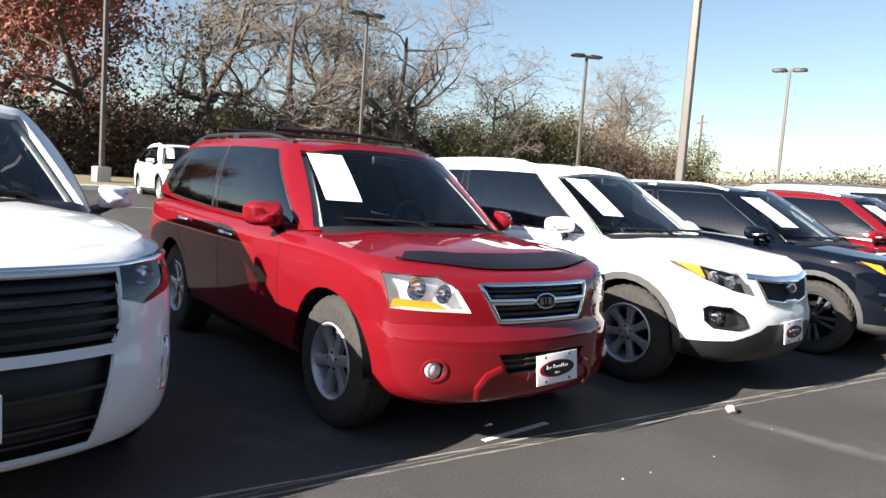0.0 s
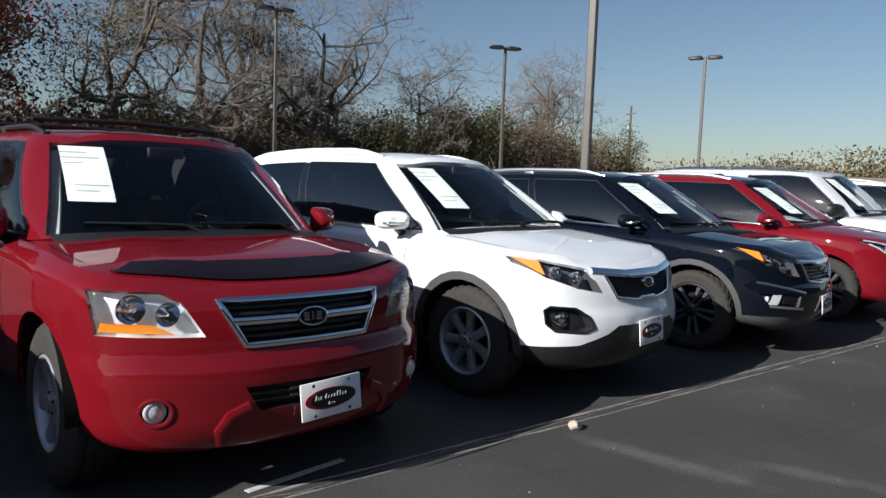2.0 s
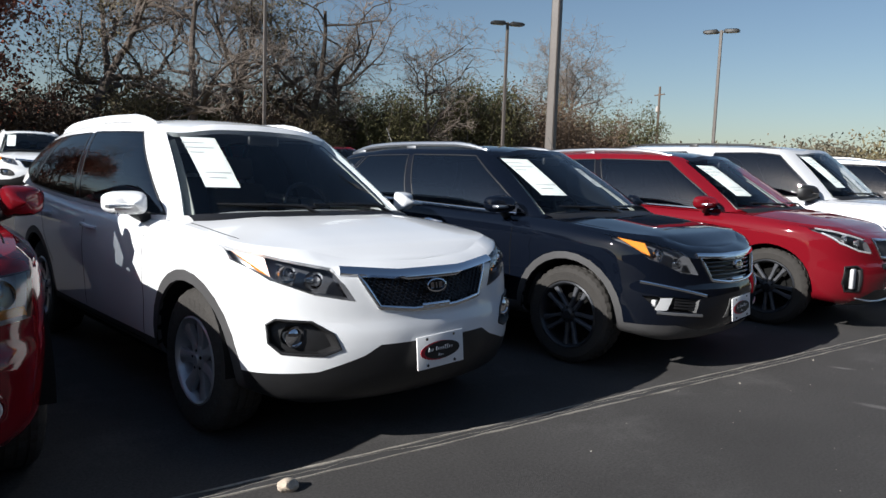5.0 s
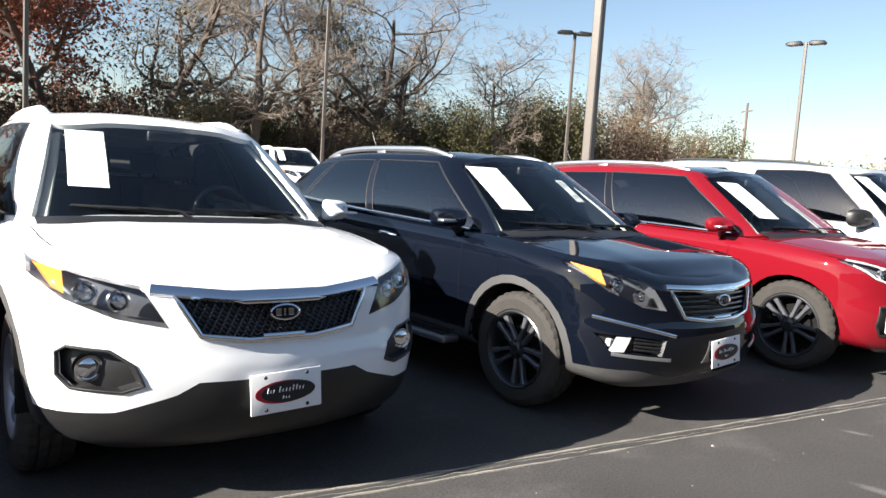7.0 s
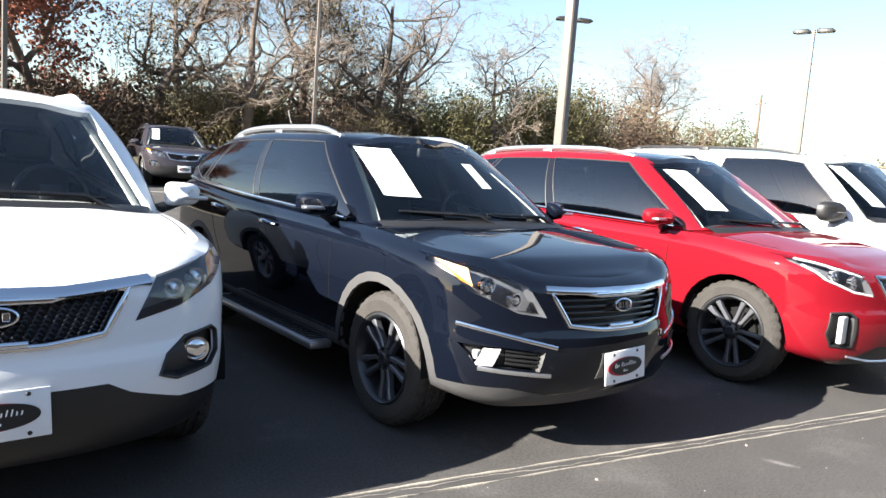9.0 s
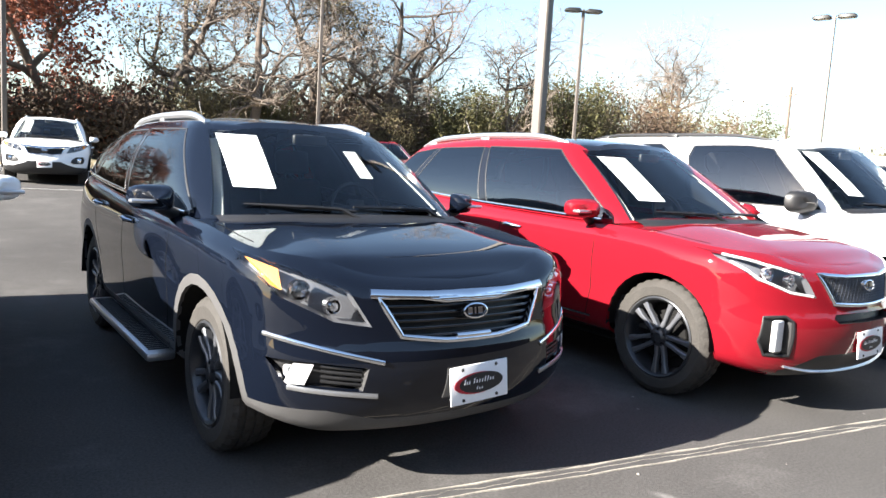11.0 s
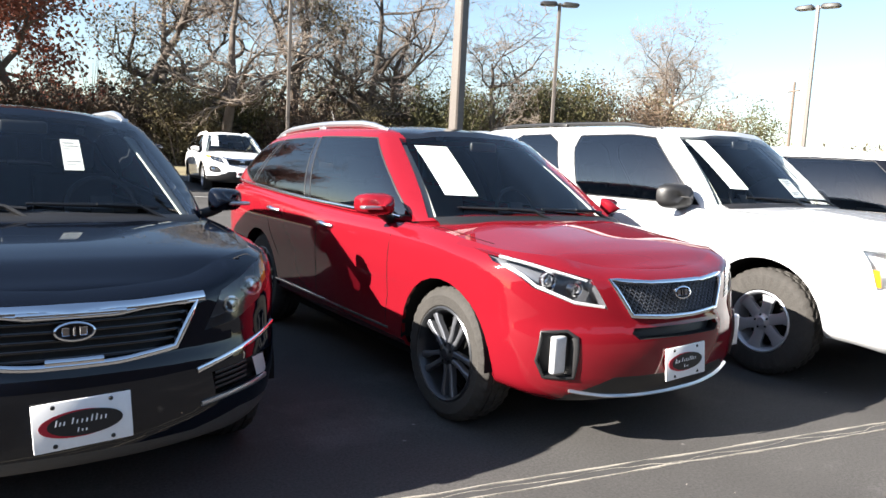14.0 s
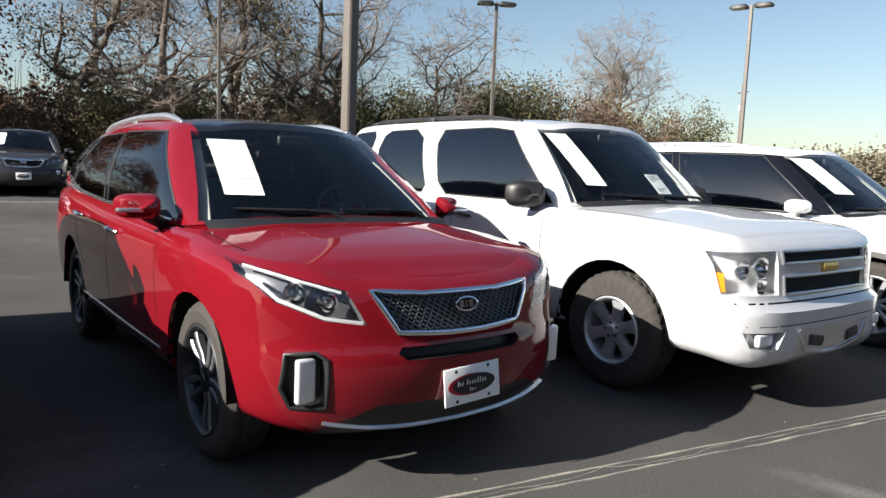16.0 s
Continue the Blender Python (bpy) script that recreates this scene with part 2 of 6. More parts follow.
def box(bm, x0, x1, y0, y1, z0, z1, bevel=0.0, segs=2):
    """A box with rounded edges, added to bm."""
    t = bmesh.new()
    bmesh.ops.create_cube(t, size=1.0)
    for v in t.verts:
        v.co = Vector(((x0 + x1) / 2 + v.co.x * (x1 - x0), (y0 + y1) / 2 + v.co.y * (y1 - y0), (z0 + z1) / 2 + v.co.z * (z1 - z0)))
    if bevel:
        bmesh.ops.bevel(t, geom=t.edges[:], offset=bevel, segments=segs, affect="EDGES", profile=0.5)
    join(bm, t)
    return bm


def join(bm, t, m=None):
    """Adds the bmesh t to bm, moved by m."""
    vs = {v: bm.verts.new(m @ v.co if m else v.co) for v in t.verts}
    for f in t.faces:
        try:
            g = bm.faces.new([vs[v] for v in f.verts])
            g.material_index = f.material_index
        except ValueError:
            pass
    t.free()


def tube(bm, pts, radius, n=8, caps=True):
    """A round tube along points; radius is a number or one for each point."""
    rr = radius if isinstance(radius, (list, tuple)) else [radius] * len(pts)
    pts = [Vector(p) for p in pts]
    rows, up = [], Vector((0, 0, 1))
    for i, p in enumerate(pts):
        d = (pts[min(i + 1, len(pts) - 1)] - pts[max(i - 1, 0)]).normalized()
        a = d.cross(up if abs(d.z) < 0.95 else Vector((1, 0, 0))).normalized()
        b = a.cross(d)
        rows.append([p + (a * math.cos(q) + b * math.sin(q)) * rr[i] for q in [2 * math.pi * k / n for k in range(n)]])
    vs = grid_mesh(bm, rows, True)
    if caps:
        for ring in (vs[0], vs[-1]):
            try:
                bm.faces.new(ring)
            except ValueError:
                pass


def lathe(bm, profile, n=40, axis="X"):
    """Turns (radius, offset) points about an axis."""
    rows = []
    for r, o in profile:
        row = []
        for k in range(n):
            c, s = math.cos(2 * math.pi * k / n) * r, math.sin(2 * math.pi * k / n) * r
            row.append({"X": (o, c, s), "Y": (c, o, s), "Z": (c, s, o)}[axis])
        rows.append(row)
    return grid_mesh(bm, rows, True)

# ---- cars ----
AXES = {"front": (0, 2), "side": (1, 2), "top": (0, 1)}


def inside(p, poly):
    c, j = False, len(poly) - 1
    for i in range(len(poly)):
        (xi, yi), (xj, yj) = poly[i], poly[j]
        if (yi > p[1]) != (yj > p[1]) and p[0] < (xj - xi) * (p[1] - yi) / (yj - yi) + xi:
            c = not c
        j = i
    return c


def cut(bm, poly, view, accept, tag):
    """Cuts the outline of a panel, drawn in one view, through the faces that accept() takes, and tags those within it."""
    a, b = AXES[view]
    lay = bm.faces.layers.int["panel"]
    lo = [min(p[k] for p in poly) for k in (0, 1)]
    hi = [max(p[k] for p in poly) for k in (0, 1)]

    def near(f):
        xs, ys = [v.co[a] for v in f.verts], [v.co[b] for v in f.verts]
        return max(xs) >= lo[0] and min(xs) <= hi[0] and max(ys) >= lo[1] and min(ys) <= hi[1]
    x0, x1, y0, y1 = lo[0] - 0.2, hi[0] + 0.2, lo[1] - 0.2, hi[1] + 0.2
    faces = []
    for f in bm.faces:
        if f[lay] == 0:
            co = f.verts[0].co
            if x0 < co[a] < x1 and y0 < co[b] < y1 and near(f) and accept(f):
                faces.append(f)
    for p, q in zip(poly, poly[1:] + poly[:1]):
        if abs(p[0] - q[0]) + abs(p[1] - q[1]) < 1e-6:
            continue
        co, no = Vector((0, 0, 0)), Vector((0, 0, 0))
        co[a], co[b], no[a], no[b] = p[0], p[1], q[1] - p[1], p[0] - q[0]
        geom = set(faces)
        for f in faces:
            geom.update(f.verts)
            geom.update(f.edges)
        out = bmesh.ops.bisect_plane(bm, geom=list(geom), dist=1e-5, plane_co=co, plane_no=no)
        faces = [g for g in out["geom"] if isinstance(g, bmesh.types.BMFace)]
    for f in faces:
        c = f.calc_center_median()
        if inside((c[a], c[b]), poly):
            f[lay] = tag


def taken(bm, tag):
    """A new bmesh of the faces with that tag."""
    t, made = bmesh.new(), {}
    lay = bm.faces.layers.int["panel"]
    for f in bm.faces:
        if f[lay] == tag:
            for v in f.verts:
                if v not in made:
                    made[v] = t.verts.new(v.co)
            t.faces.new([made[v] for v in f.verts])
    t.normal_update()
    return t


def lip(bm, depth, keep=None):
    """Gives a sheet's open edges a thickness, folded inwards."""
    bm.normal_update()
    nor = {v: v.normal.copy() for v in bm.verts}
    edges = [e for e in bm.edges if e.is_boundary and (keep is None or keep(e))]
    src = {}
    for e in edges:
        for v in e.verts:
            if v not in src:
                src[v] = bm.verts.new(v.co - nor[v] * depth)
    for e in edges:
        f = e.link_faces[0]
        a, b = e.verts
        loop = [lp for lp in f.loops if lp.edge == e][0]
        if loop.vert == a:
            a, b = b, a
        try:
            bm.faces.new((a, b, src[b], src[a]))
        except ValueError:
            pass
    return bm


def bowl(t, push, shrink=0.9):
    """Turns a cut-out panel into a hollow: its floor pushed in along push, with walls up to the rim."""
    c = sum((v.co for v in t.verts), Vector()) / max(1, len(t.verts))
    rim = [e for e in t.edges if e.is_boundary]
    top = {}
    for e in rim:
        for v in e.verts:
            if v not in top:
                top[v] = t.verts.new(v.co)
    old = [v for v in t.verts if v not in set(top.values())]
    for v in old:
        v.co = c + (v.co - c) * shrink + Vector(push)
    for e in rim:
        a, b = e.verts
        f = e.link_faces[0]
        loop = [lp for lp in f.loops if lp.edge == e][0]
        if loop.vert == a:
            a, b = b, a
        t.faces.new((a, b, top[b], top[a]))
    return t


class Skin:
    """A body surface that outlines can be laid on."""
    def __init__(self, bm):
        from mathutils.bvhtree import BVHTree
        self.tree = BVHTree.FromBMesh(bm)

    def put(self, p, view, side=1, off=0.0):
        """The place and normal where a point of one view meets the surface; side: the flank, for the side view."""
        if view == "front":
            o, d = Vector((p[0], -2, p[1])), Vector((0, 1, 0))
        elif view == "side":
            o, d = Vector((3 * side, p[0], p[1])), Vector((-side, 0, 0))
        else:
            o, d = Vector((p[0], p[1], 4)), Vector((0, 0, -1))
        hit, n, _, _ = self.tree.ray_cast(o, d)
        if hit is None:
            hit, n, _, _ = self.tree.find_nearest(o + d * 2)
        if n.dot(d) > 0:
            n = -n
        return hit + n * off, n


def dense(poly, step=0.06, closed=False):
    out = []
    pairs = list(zip(poly, poly[1:] + (poly[:1] if closed else [])))
    for p, q in pairs:
        if closed is False and q is None:
            continue
        n = max(1, int(math.hypot(q[0] - p[0], q[1] - p[1]) / step))
        out += [(p[0] + (q[0] - p[0]) * k / n, p[1] + (q[1] - p[1]) * k / n) for k in range(n)]
    if not closed:
        out.append(poly[-1])
    return out


def strip(bm, skin, poly, view, side=1, width=0.02, height=0.006, closed=False, step=0.06, off=0.0, sink=0.01):
    """A moulding laid along an outline on the body."""
    if closed:
        pts = dense(poly, step, True)
    else:
        pts = dense(poly, step) if len(poly) > 1 else poly
    pn = [skin.put(p, view, side, off) for p in pts]
    n = len(pn)
    rows = []
    for i, (p, nn) in enumerate(pn):
        a = pn[(i - 1) % n if closed else max(i - 1, 0)][0]
        b = pn[(i + 1) % n if closed else min(i + 1, n - 1)][0]
        d = (b - a)
        d = d.normalized() if d.length > 1e-6 else Vector((1, 0, 0))
        s = d.cross(nn).normalized() * width / 2
        rows.append([p - s - nn * sink, p - s * 0.9 + nn * height * 0.7, p - s * 0.4 + nn * height, p + s * 0.4 + nn * height, p + s * 0.9 + nn * height * 0.7, p + s - nn * sink])
    if closed:
        rows.append(rows[0])
    vs = grid_mesh(bm, rows)
    if not closed:
        bm.faces.new(vs[0][::-1])
        bm.faces.new(vs[-1])
    bmesh.ops.recalc_face_normals(bm, faces=bm.faces[:])
    return bm


def patch(bm, skin, x0, x1, z0, z1, view, side=1, off=0.0, n=8, lean=0.0):
    """A sheet that follows the surface over a rectangle of one view; lean: how far its top is shifted."""
    rows = []
    for j in range(n + 1):
        z = z0 + (z1 - z0) * j / n
        rows.append([skin.put((x0 + (x1 - x0) * i / n + lean * j / n, z), view, side, off)[0] for i in range(n + 1)])
    grid_mesh(bm, rows)
    return bm


def plan_half(c):
    """Half the plan outline, from the middle of the nose to the middle of the tail, as evenly stepped points."""
    w, ln = c["width"] / 2, c["length"]
    raw = [(x * w, y) for x, y in c["nose_plan"]] + [(w * 0.995, 1.5), (w, ln * 0.5), (w * 0.99, ln - 1.0), (w * 0.95, ln - 0.35), (w * 0.86, ln - 0.12), (w * 0.6, ln - 0.03), (0, ln)]
    s = [0.0]
    for p, q in zip(raw, raw[1:]):
        s.append(s[-1] + math.hypot(q[0] - p[0], q[1] - p[1]))
    fx, fy = curve1(list(zip(s, [p[0] for p in raw]))), curve1(list(zip(s, [p[1] for p in raw])))
    n = int(s[-1] / 0.062)
    return [(fx(s[-1] * k / n), fy(s[-1] * k / n)) for k in range(n + 1)]


def lower_shell(c):
    """Bumpers, wings and doors as one wrapped surface, with the bonnet."""
    half = plan_half(c)
    n = len(half) - 1
    arc = [0.0]
    for p, q in zip(half, half[1:]):
        arc.append(arc[-1] + math.hypot(q[0] - p[0], q[1] - p[1]))

    def at(kind, v):
        k = 0 if kind == "x" else 1
        idx = [i for i in range(n + 1) if kind != "x" or half[i][1] < 1.2]
        i = min(idx, key=lambda j: abs(half[j][k] - v))
        return arc[i]
    top = curve1([(at(k, v), z) for k, v, z in c["rim"]] + [(arc[-1], c["rim"][-1][2])])
    low = curve1([(at(k, v), z) for k, v, z in c["sill"]] + [(arc[-1], 0.42)])
    front, flank = curve1(c["front_profile"]), curve1(c["side_profile"])
    rows_n = 24
    ring = []
    for i, (x, y) in enumerate(half):
        a, b = half[max(i - 1, 0)], half[min(i + 1, n)]
        dx, dy = b[0] - a[0], b[1] - a[1]
        if i in (0, n):
            nx, ny = 0.0, (-1.0 if i == 0 else 1.0)
        else:
            ln_ = math.hypot(dx, dy)
            nx, ny = dy / ln_, -dx / ln_
        ring.append((x, y, nx, ny, low(arc[i]), top(arc[i])))
    rows = []
    for k in range(rows_n + 1):
        h = k / rows_n
        row = []
        for x, y, nx, ny, zb, zt in ring:
            z = zb + (zt - zb) * h
            wf = -ny if ny < 0 else 0.0
            d = front(z) * wf + flank(z) * (1 - wf)
            edge = zt - z
            r = c["edge"]
            if edge < r:
                d += r * (1 - math.sqrt(max(0.0, 1 - (1 - edge / r) ** 2))) * 0.9
            if z - zb < 0.05:
                d += (1 - (z - zb) / 0.05) ** 2 * 0.05
            row.append((max(x - nx * d, 0.0), y - ny * d, z))
        rows.append(row)
    full = [[Vector(p) for p in row] + [Vector((-p[0], p[1], p[2])) for p in row[-2:0:-1]] for row in rows]
    bm = bmesh.new()
    grid_mesh(bm, full, True)
    rim = rows[-1]
    hood = bmesh.new()
    crown = curve1(c["hood"])
    strips = []
    for p in rim:
        if p[1] > c["cowl"] + 0.30:
            break
        m = 16
        strips.append([Vector((p[0] * q, p[1], p[2] + max(0.0, crown(p[1]) - p[2]) * (1 - abs(q) ** 2.6) * min(1.0, (p[1] - rim[0][1]) / 0.30) ** 0.8 + c["bulge"] * math.exp(-((abs(q) * p[0] - 0.46) / 0.10) ** 2) * min(1, max(0, (p[1] - 0.15) / 0.5)) * (1 if abs(q) < 0.95 else 0)))
                       for q in [-1 + 2 * j / m for j in range(m + 1)]])
    grid_mesh(hood, strips)
    bmesh.ops.remove_doubles(hood, verts=hood.verts[:], dist=0.0005)
    for b in (bm, hood):
        b.faces.layers.int.new("panel")
        bmesh.ops.recalc_face_normals(b, faces=b.faces[:])
    # the bonnet sheet must face up
    hood.normal_update()
    if sum(f.normal.z for f in hood.faces) < 0:
        bmesh.ops.reverse_faces(hood, faces=hood.faces[:])
    return bm, hood, rim


class Cabin:
    """The upper body: glasshouse and roof, as one wrapped surface."""
    def __init__(self, c):
        bw, rw = c["belt_half"], c["roof_half"]
        yc, yt, yr, ytr = c["cowl"], c["roof_front"], c["deck"], c["roof_rear"]
        zc, belt, edge = c["cowl_z"], curve1(c["belt"]), curve1(c["roof_edge"])
        bs = [(0, yc), (0.45 * bw, yc + 0.035), (0.80 * bw, yc + 0.15), (0.965 * bw, yc + 0.40)]
        ts = [(0, yt), (0.45 * rw, yt + 0.02), (0.80 * rw, yt + 0.08), (0.985 * rw, yt + 0.27)]
        y0, y1 = bs[-1][1], yr - 0.28
        for f in (0.2, 0.42, 0.64, 0.84, 1.0):
            bs.append((bw * (1.0 if f < 0.7 else 0.985 if f < 0.9 else 0.95), y0 + (y1 - y0) * f))
        u0, u1 = ts[-1][1], ytr - 0.2
        for f in (0.2, 0.42, 0.64, 0.84, 1.0):
            ts.append((rw * (1.0 if f < 0.7 else 0.98 if f < 0.9 else 0.94), u0 + (u1 - u0) * f))
        bs += [(0.80 * bw, yr - 0.08), (0.45 * bw, yr - 0.01), (0, yr)]
        ts += [(0.78 * rw, ytr - 0.05), (0.42 * rw, ytr - 0.005), (0, ytr)]
        self.k = len(bs)
        zb = [zc, zc - 0.005, zc - 0.02] + [belt(p[1]) for p in bs[3:]]
        zt = [edge(p[1]) for p in ts]
        zt[0], zt[1] = zt[2] + c["crown"], zt[2] + c["crown"] * 0.8
        ks = range(self.k)
        self.b = [curve1(list(zip(ks, [p[0] for p in bs]))), curve1(list(zip(ks, [p[1] for p in bs]))), curve1(list(zip(ks, zb)))]
        self.t = [curve1(list(zip(ks, [p[0] for p in ts]))), curve1(list(zip(ks, [p[1] for p in ts]))), curve1(list(zip(ks, zt)))]
        self.c = c
        self.roof_mid = curve1(c["roof_mid"])

    def at(self, k, h):
        """Place on the right-hand half (x > 0) for a step k round the outline and a height fraction h."""
        b, t = Vector([f(k) for f in self.b]), Vector([f(k) for f in self.t])
        p = b.lerp(t, h)
        bulge = 0.045 * 4 * h * (1 - h)
        if k < 2.6:
            p.y -= bulge * 0.6
        elif k < 8.4:
            p.x += bulge
        else:
            p.y += bulge
        if h > 0.9:
            r = (h - 0.9) / 0.1
            p.x *= 1 - 0.02 * r * r
        return p

    def mesh(self):
        bm = bmesh.new()
        m, hn = 5, 13
        ks = [i / m for i in range((self.k - 1) * m + 1)]
        rows = []
        for j in range(hn + 1):
            row = [self.at(k, j / hn) for k in ks]
            rows.append(row + [Vector((-p.x, p.y, p.z)) for p in row[-2:0:-1]])
        vs = grid_mesh(bm, rows, True)
        # roof cap
        top = rows[-1][:len(ks)]
        strips = []
        for p in top:
            zc = self.roof_mid(p.y)
            strips.append([Vector((p.x * q, p.y, p.z + max(0.0, zc - p.z) * (1 - abs(q) ** 2.4))) for q in [-1 + 2 * i / 14 for i in range(15)]])
        grid_mesh(bm, strips)
        bmesh.ops.remove_doubles(bm, verts=bm.verts[:], dist=0.0008)
        bmesh.ops.recalc_face_normals(bm, faces=bm.faces[:])
        bm.faces.layers.int.new("panel")
        return bm

    def window(self, corners, n=7):
        """A window outline in the side view from corner (k, h) points, sampled along the surface."""
        out = []
        for (k0, h0), (k1, h1) in zip(corners, corners[1:] + corners[:1]):
            for i in range(n):
                p = self.at(k0 + (k1 - k0) * i / n, h0 + (h1 - h0) * i / n)
                out.append((p.y, p.z))
        return out

    def screen(self, k1, h0, h1, n=8):
        out = [self.at(k1 * i / n, h0) for i in range(n + 1)]
        out += [self.at(k1 * 0.99, h0 + (h1 - h0) * (0.3 + 0.7 * i / 4)) for i in range(4)]
        out += [self.at(k1 * (1 - i / n) * 0.99, h1) for i in range(n + 1)]
        pts = [(p.x, p.z) for p in out]
        return pts + [(-x, z) for x, z in pts[-2:0:-1]]


def circle(y, z, r, n=28):
    return [(y + r * math.cos(2 * math.pi * k / n), z + r * math.sin(2 * math.pi * k / n)) for k in range(n)]


def build_wheel(c, parent, x, y, side):
    """Tyre and alloy wheel; the outer face looks along side."""
    r, rim_r, w = c["tyre"], c["rim_radius"], 0.225
    hub = new("wheel")
    hub.parent = parent
    hub.matrix_local = pose(x, y, r, c.get("spin", 11.0) + y * 37, 0, 0 if side > 0 else 180)
    t = bmesh.new()
    profile = [(rim_r, w / 2 - 0.012, 0), (rim_r + 0.012, w / 2, 0), (r - 0.05, w / 2 + 0.004, 0), (r - 0.018, w / 2 - 0.012, 1), (r - 0.003, w / 2 - 0.036, 1), (r - 0.003, w / 2 - 0.062, 1), (r - 0.011, w / 2 - 0.064, 0), (r - 0.011, w / 2 - 0.072, 0), (r - 0.001, w / 2 - 0.074, 2),
               (r, 0.008, 2), (r - 0.009, 0.006, 0), (r - 0.009, -0.006, 0), (r, -0.008, 1), (r - 0.001, -w / 2 + 0.074, 1), (r - 0.011, -w / 2 + 0.072, 0), (r - 0.011, -w / 2 + 0.064, 0), (r - 0.003, -w / 2 + 0.062, 2), (r - 0.018, -w / 2 + 0.012, 2), (r - 0.05, -w / 2, 0), (rim_r, -w / 2 + 0.02, 0)]
    rows = []
    for pr, po, tread in profile:
        row = []
        for q in range(102):
            rr = pr - (0.008 if tread and (q + (1 if tread == 2 else 0)) % 3 == 0 else 0.0)
            row.append((po, math.cos(2 * math.pi * q / 102) * rr, math.sin(2 * math.pi * q / 102) * rr))
        rows.append(row)
    grid_mesh(t, rows, True)
    bmesh.ops.recalc_face_normals(t, faces=t.faces[:])
    part("tyre", t, RUBBER, hub, "black rubber tyre", sharp=30)
    barrel = bmesh.new()
    lathe(barrel, [(rim_r + 0.004, w / 2 - 0.004), (rim_r - 0.006, w / 2 + 0.002), (rim_r - 0.016, w / 2 - 0.006), (rim_r - 0.03, w / 2 - 0.05), (rim_r - 0.04, -w / 2 + 0.03)], 48)
    bmesh.ops.recalc_face_normals(barrel, faces=barrel.faces[:])
    alloy = c["alloy"]
    part("rim", barrel, alloy, hub, "alloy wheel rim")
    brake = bmesh.new()
    lathe(brake, [(0.02, 0.0), (0.14, 0.0), (0.145, -0.012), (0.02, -0.014)], 32)
    lathe(brake, [(0.0, -0.03), (rim_r - 0.045, -0.03)], 32)
    part("brake_disc", brake, WELL, hub)
    n, twin = c["spokes"]
    face = w / 2 - 0.012
    for q in range(n):
        s = bmesh.new()
        gap = 0.034 if twin else 0.0
        for o in ((-gap, gap) if twin else (0.0,)):
            ws = c["spoke_width"]
            prof = [(0.050, ws * 0.9, face - 0.012), (0.11, ws * 0.80, face - 0.016), (rim_r * 0.7, ws * 0.85, face - 0.008), (rim_r - 0.012, ws * 1.35, face - 0.006)]
            rows = []
            for rad, hw, fx in prof:
                shift = o * (0.35 + rad / rim_r)
                rows.append([(fx - 0.035, shift - hw, rad), (fx - 0.006, shift - hw, rad), (fx, shift - hw * 0.6, rad), (fx, shift + hw * 0.6, rad), (fx - 0.006, shift + hw, rad), (fx - 0.035, shift + hw, rad)])
            grid_mesh(s, rows)
        bmesh.ops.recalc_face_normals(s, faces=s.faces[:])
        for v in s.verts:
            v.co = Matrix.Rotation(2 * math.pi * q / n, 4, "X") @ v.co
        bmesh.ops.recalc_face_normals(s, faces=s.faces[:])
        part("spoke", s, c.get("spoke_paint", alloy), hub)
    cap = bmesh.new()
    lathe(cap, [(0.0, face + 0.004), (0.028, face + 0.003), (0.034, face - 0.004), (0.062, face - 0.012), (0.066, face - 0.04)], 28)
    bmesh.ops.recalc_face_normals(cap, faces=cap.faces[:])
    part("centre_cap", cap, alloy, hub)
    for q in range(5):
        nut = bmesh.new()
        lathe(nut, [(0.0, face - 0.004), (0.008, face - 0.004), (0.009, face - 0.02)], 6)
        for v in nut.verts:
            v.co = Matrix.Rotation(2 * math.pi * (q + 0.5) / 5, 4, "X") @ (v.co + Vector((0, 0, 0.048)))
        bmesh.ops.recalc_face_normals(nut, faces=nut.faces[:])
        part("wheel_nut", nut, WELL, hub)
    return hub


